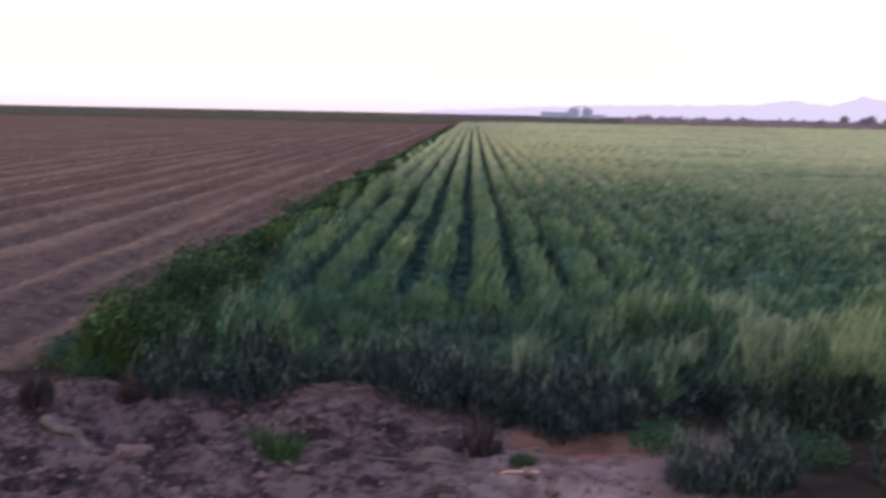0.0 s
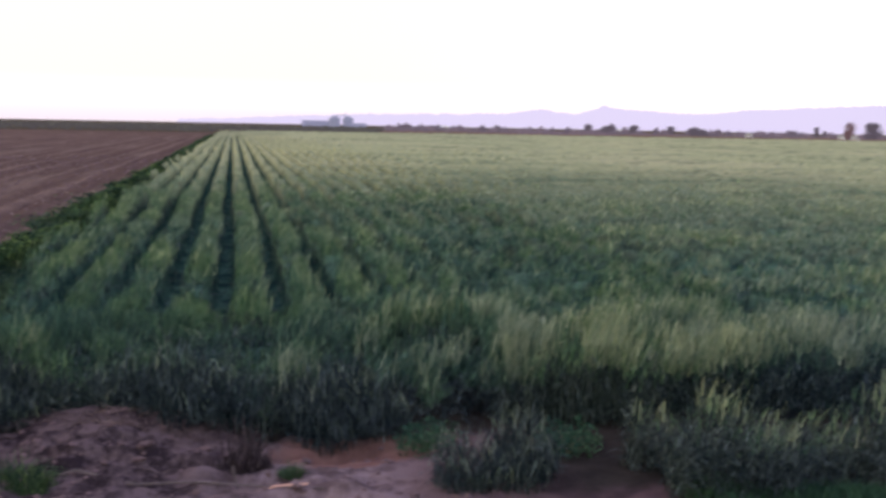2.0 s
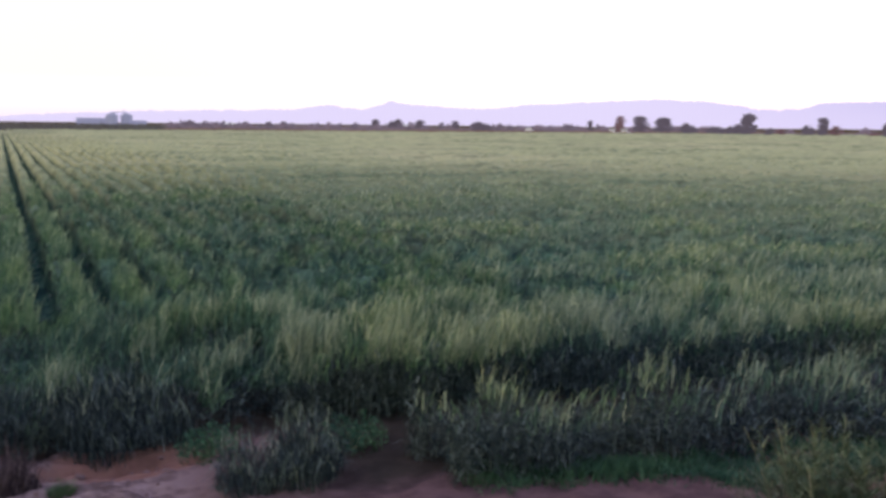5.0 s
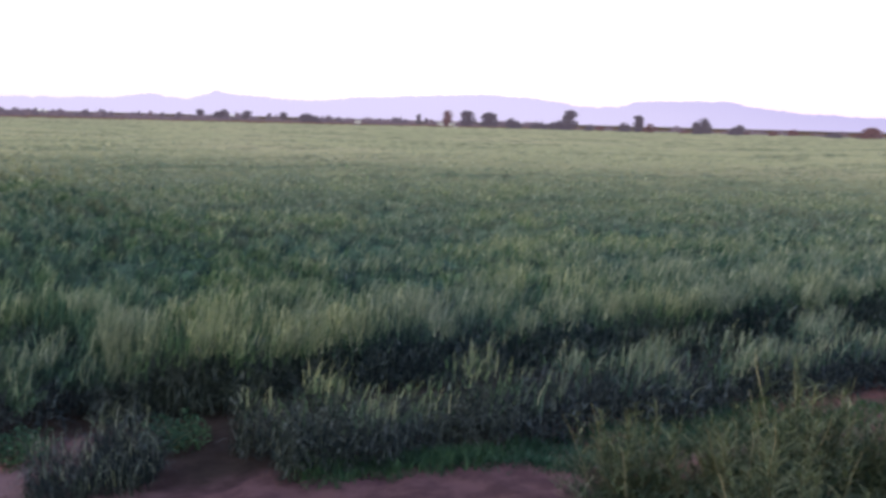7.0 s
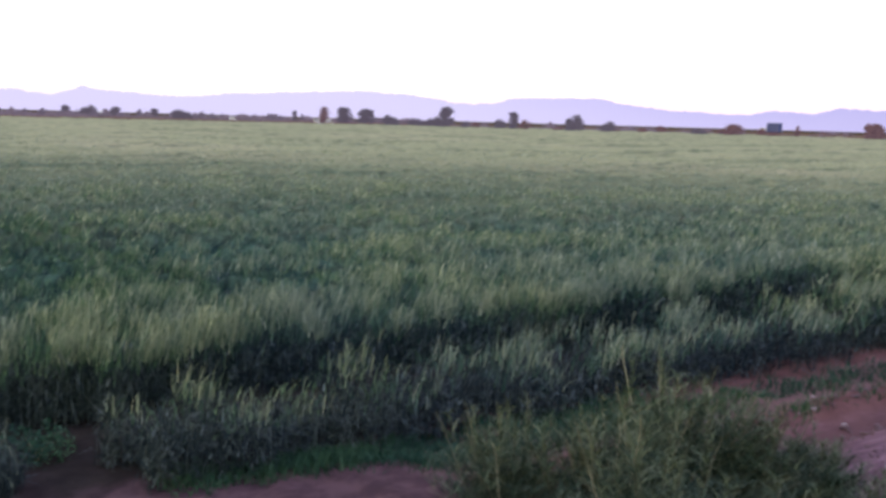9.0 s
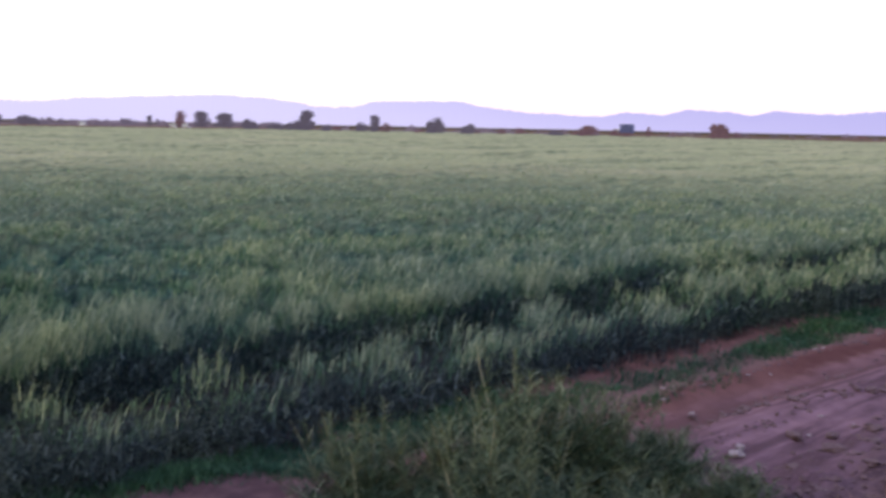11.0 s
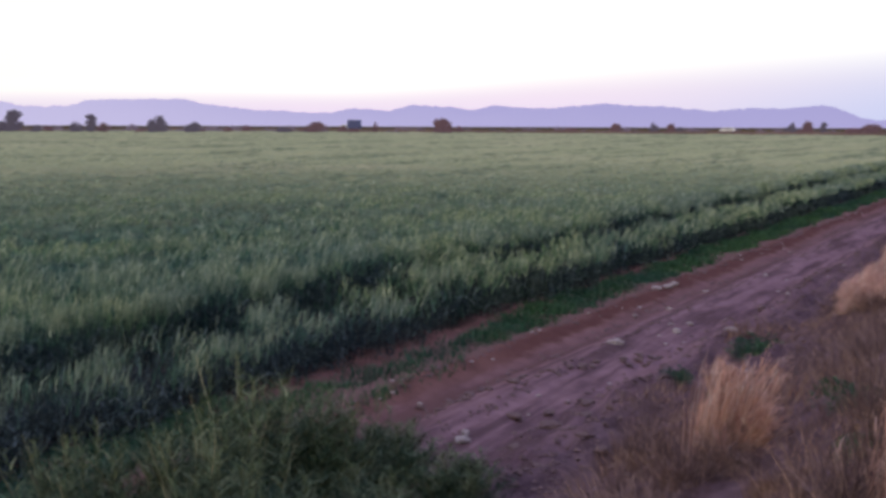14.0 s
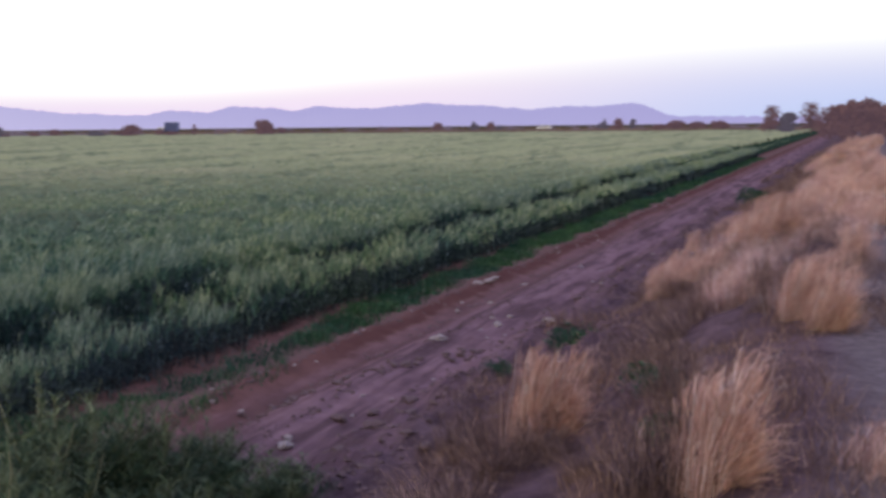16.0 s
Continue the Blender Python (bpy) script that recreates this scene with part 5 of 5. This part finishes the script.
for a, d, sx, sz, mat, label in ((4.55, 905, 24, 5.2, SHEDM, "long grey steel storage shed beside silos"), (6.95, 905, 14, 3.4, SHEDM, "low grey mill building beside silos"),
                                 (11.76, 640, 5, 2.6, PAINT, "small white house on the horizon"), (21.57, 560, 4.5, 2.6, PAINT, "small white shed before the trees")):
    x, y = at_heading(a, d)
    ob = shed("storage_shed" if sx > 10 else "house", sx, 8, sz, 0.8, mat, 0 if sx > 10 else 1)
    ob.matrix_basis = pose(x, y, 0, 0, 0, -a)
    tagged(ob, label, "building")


def vehicle(name, length, height, paint, cargo):
    """A van, car or lorry seen from far off; it stands along x."""
    root = new(name)
    if cargo:
        piece("cargo_box", boxed(-0.18 * length, 0, 0.75 + (height - 0.75) / 2, 0.62 * length, 2.3, height - 0.75, 0.08), BLUEP, root)
        piece("cab", boxed(0.34 * length, 0, 1.35, 0.26 * length, 2.2, 1.9, 0.15), paint, root)
        piece("chassis", boxed(0, 0, 0.62, length * 0.95, 1.2, 0.25, 0.03), RUBBER, root)
        piece("side_window", boxed(0.36 * length, 0, 1.85, 0.14 * length, 2.24, 0.6, 0.05), GLASSM, root)
        piece("windscreen", boxed(0.465 * length, 0, 1.8, 0.05, 1.8, 0.7, 0.02), GLASSM, root)
    else:
        piece("body", boxed(0, 0, 0.75, length, 1.8, 0.8, 0.18), paint, root)
        piece("cabin", boxed(-0.08 * length, 0, 1.1 + (height - 1.1) / 2, 0.62 * length, 1.6, height - 0.9, 0.2), paint, root)
        piece("side_window", boxed(-0.08 * length, 0, height - 0.32, 0.52 * length, 1.64, 0.36, 0.05), GLASSM, root)
    wr = 0.48 if cargo else 0.34
    for sx in (-0.32, 0.33):
        for sy in (-1, 1):
            bm = bmesh.new()
            bmesh.ops.create_cone(bm, cap_ends=True, segments=18, radius1=wr, radius2=wr, depth=0.25, matrix=Matrix.LocRotScale((sx * length, sy * 0.85, wr), Euler((math.pi / 2, 0, 0)), None))
            piece("wheel", bm, RUBBER, root)
    return root


for a, d, name, ln, h, paint, cargo, label, cat in (
        (33.28, 368, "van", 3.4, 2.2, PAINT, False, "white van parked below trees", "van"), (33.95, 368, "van", 3.4, 2.2, PAINT, False, "white van parked beside another", "van"),
        (28.6, 420, "van", 3.6, 2.2, PAINT, False, "white van on the far road", "van"),
        (58.3, 407, "lorry", 8.5, 4.2, PAINT, True, "white lorry with a dark blue box on the far road", "lorry"),
        (79.2, 352.5, "car", 5.0, 1.7, PAINT, False, "white car on the far road", "car")):
    x, y = at_heading(a, d)
    ob = vehicle(name, ln, h, paint, cargo)
    on_bank = name in ("lorry", "car")
    ob.matrix_basis = pose(x, y, 1.22 if on_bank else put_on(x, y), 0, 0, 90 if on_bank else -a)
    tagged(ob, label, cat)

# ------------------------------------------------------------------ stones and sticks


def stone(name, seed, mat):
    bm = bmesh.new()
    bmesh.ops.create_icosphere(bm, subdivisions=2, radius=1)
    for v in bm.verts:
        v.co *= 0.8 + 0.5 * noise.noise(v.co * 1.3 + Vector((seed * 7.1, 0, 0))) + 0.12 * noise.noise(v.co * 4 + Vector((0, seed * 3.3, 0)))
        v.co.z *= 0.6
        v.co.x *= 1.5
    return piece(name, bm, mat)


pale = [stone("stone", i, STONE) for i in range(3)]
dark = [stone("clod", 10 + i, CLOD) for i in range(3)]
STONES = [(pale[0], 9.4, 4.15, 0.085), (pale[1], 9.6, 4.22, 0.055), (pale[2], 19.3, 4.75, 0.10), (pale[0], 19.6, 4.62, 0.10), (pale[1], 19.9, 4.56, 0.08), (pale[1], 15.75, 3.5, 0.09), (pale[2], 16.4, 3.45, 0.06), (pale[0], 16.2, 2.75, 0.09), (pale[1], 14.35, 4.05, 0.10),
          (pale[2], 22.3, 3.2, 0.06), (pale[0], 20.1, 4.0, 0.06), (pale[1], 17.7, 4.1, 0.05)]
g = np.random.default_rng(17)
for i in range(80):
    x = 8 + 34 * g.random() ** 1.3
    STONES.append((pale[g.integers(3)], x, g.choice([4.2, 4.9, 6.6, 6.6]) + g.normal(0, 0.22) - SLOPE * x, g.uniform(0.014, 0.042)))
CLODS = [(dark[0], -2.8, 8.09, 0.14), (dark[0], 10.4, 4.0, 0.09), (dark[1], 10.33, 3.57, 0.10), (dark[2], 10.8, 3.75, 0.07)]
for i in range(44):
    x = 10.2 + 4.2 * i / 44 + g.normal(0, 0.05)
    CLODS.append((dark[g.integers(3)], x, 6.2 - 0.36 * (x - 10.2) + g.normal(0, 0.09) - SLOPE * x, g.uniform(0.025, 0.07)))
for i in range(60):
    x = 7.5 + 22 * g.random() ** 1.4
    CLODS.append((dark[g.integers(3)], x, g.uniform(2.8, 4.7) - SLOPE * x, g.uniform(0.03, 0.085)))
for i in range(34):
    CLODS.append((dark[g.integers(3)], g.uniform(-4.6, 1.9), g.uniform(7.2, 9.6), g.uniform(0.02, 0.07)))
plant_out(STONES, "pale chalky lump of dry earth on the track", "stone", "pale stones on the track", 41, 0.22)
plant_out(CLODS, "brown clod of dry soil", "clod", "soil clods", 59, 0.34)


def rod(name, pts, r0, r1, mat, label, category):
    """A stick lying or standing on the soil."""
    p = [(x, y, put_on(x, y) + dz) for x, y, dz in pts]
    ob = piece(name, tube(p, np.linspace(r0, r1, len(p)), 8), mat)
    return tagged(ob, label, category)


rod("log", [(-3.98, 9.05, 0.05), (-3.8, 8.95, 0.07), (-3.6, 8.85, 0.06), (-3.42, 8.72, 0.04)], 0.055, 0.04, WOOD, "short weathered grey log on bare soil", "log")
rod("branch", [(-1.8, 8.9, 0.02), (-1.3, 8.75, 0.04), (-0.8, 8.52, 0.03), (-0.31, 8.39, 0.03), (0.2, 8.28, 0.02), (0.74, 8.11, 0.02)], 0.014, 0.008, WOOD, "long thin dead branch lying on soil", "branch")
rod("stick", [(0.05, 8.5, -0.05), (0.04, 8.5, 0.12), (0.0, 8.52, 0.28)], 0.014, 0.009, WOOD, "short dry stick standing in soil", "stick")
rod("stick", [(0.12, 8.2, 0.015), (0.35, 8.17, 0.02), (0.62, 8.15, 0.015)], 0.010, 0.007, STRAW, "pale dry stick lying on soil", "stick")
dead = bladed("dead_weed", 74, 0.13, 0.52, 900, DEADLEAF, arch=0.10)
plant_out([(dead, 0.08, 8.85, 1.5), (dead, -4.2, 9.4, 1.1), (dead, -3.4, 9.8, 1.0), (dead, 0.16, 8.98, 1.2)], "brown withered weed on bare soil", "dead weed", "withered weeds", 31)


def crumbs(n, xs, ys, size, seed):
    """Loose crumbs of soil: small eight-sided lumps."""
    g = np.random.default_rng(seed)
    r = size * g.uniform(0.35, 1.3, n) ** 1.5
    c = np.stack([xs, ys, ground_z(xs, ys) + r * 0.2], -1)
    d = np.array([(1, 0, 0), (-1, 0, 0), (0, 1, 0), (0, -1, 0), (0, 0, 0.7), (0, 0, -0.7)], float)
    v = c[:, None, :] + d[None] * r[:, None, None] * g.uniform(0.6, 1.3, (n, 6, 1))
    f = np.array([(0, 2, 4), (2, 1, 4), (1, 3, 4), (3, 0, 4), (2, 0, 5), (1, 2, 5), (3, 1, 5), (0, 3, 5)])
    return v.reshape(-1, 3), (f[None] + 6 * np.arange(n)[:, None, None]).reshape(-1, 3)


def build_crumbs():
    n = 11000
    x = 6 + 40 * rng.random(n) ** 1.5
    line = rng.choice(np.array([2.7, 3.1, 3.4, 3.9, 4.25, 5.4, 6.0, 6.6]), n) + 0.15 * (vnoise(x * 0.4, 0 * x, 47) - 0.5)
    s = np.where(rng.random(n) < 0.4, rng.uniform(2.6, 4.8, n), line + rng.normal(0, 0.07, n))
    tagged(piece("soil_crumbs", crumbs(n, x, s - SLOPE * x, 0.028, 3), CLOD), "loose crumbs of dry soil along the track", "soil", kind="stuff")
    n = 900
    x, y = rng.uniform(-5, 2.2, n), rng.uniform(7.0, 9.9, n)
    tagged(piece("soil_crumbs", crumbs(n, x, y, 0.026, 4), CLOD), "loose crumbs of dry soil at the bare corner", "soil", kind="stuff")
    n = 5000
    r = 10 + 75 * rng.random(n) ** 1.4
    x = -5.6 - 40 * rng.random(n) ** 1.3
    y = 9.6 - SLOPE * x + 75 * rng.random(n) ** 1.7
    tagged(piece("field_clods", crumbs(n, x, y, 0.04 * (0.7 + r * 0 + np.hypot(x, y) / 40), 5), CLOD), "clods of turned soil on the ploughed field", "soil", kind="stuff")
    n = 7000
    x = -5.6 - 45 * rng.random(n) ** 1.3
    x = np.where(rng.random(n) < 0.65, np.round(x / 1.9) * 1.9 + 0.4 + rng.normal(0, 0.16, n), x)
    y = 9.8 - SLOPE * x + 80 * rng.random(n) ** 1.6
    t = rng.uniform(0, 2 * np.pi, n)
    ln = rng.uniform(0.05, 0.2, n)
    v = strips(np.stack([x, y, ground_z(x, y) + 0.02], -1), np.stack([np.cos(t), np.sin(t)], -1) * ln[:, None], rng.uniform(0.0, 0.05, n), 0.014 * np.clip(np.hypot(x, y) / 16, 0.8, 4), t + 1.57, 2, 0.4, 0.2)
    tagged(piece("crop_residue", v, RESIDUE), "pale bits of crop residue on ploughed soil", "straw", kind="stuff")


build_crumbs()
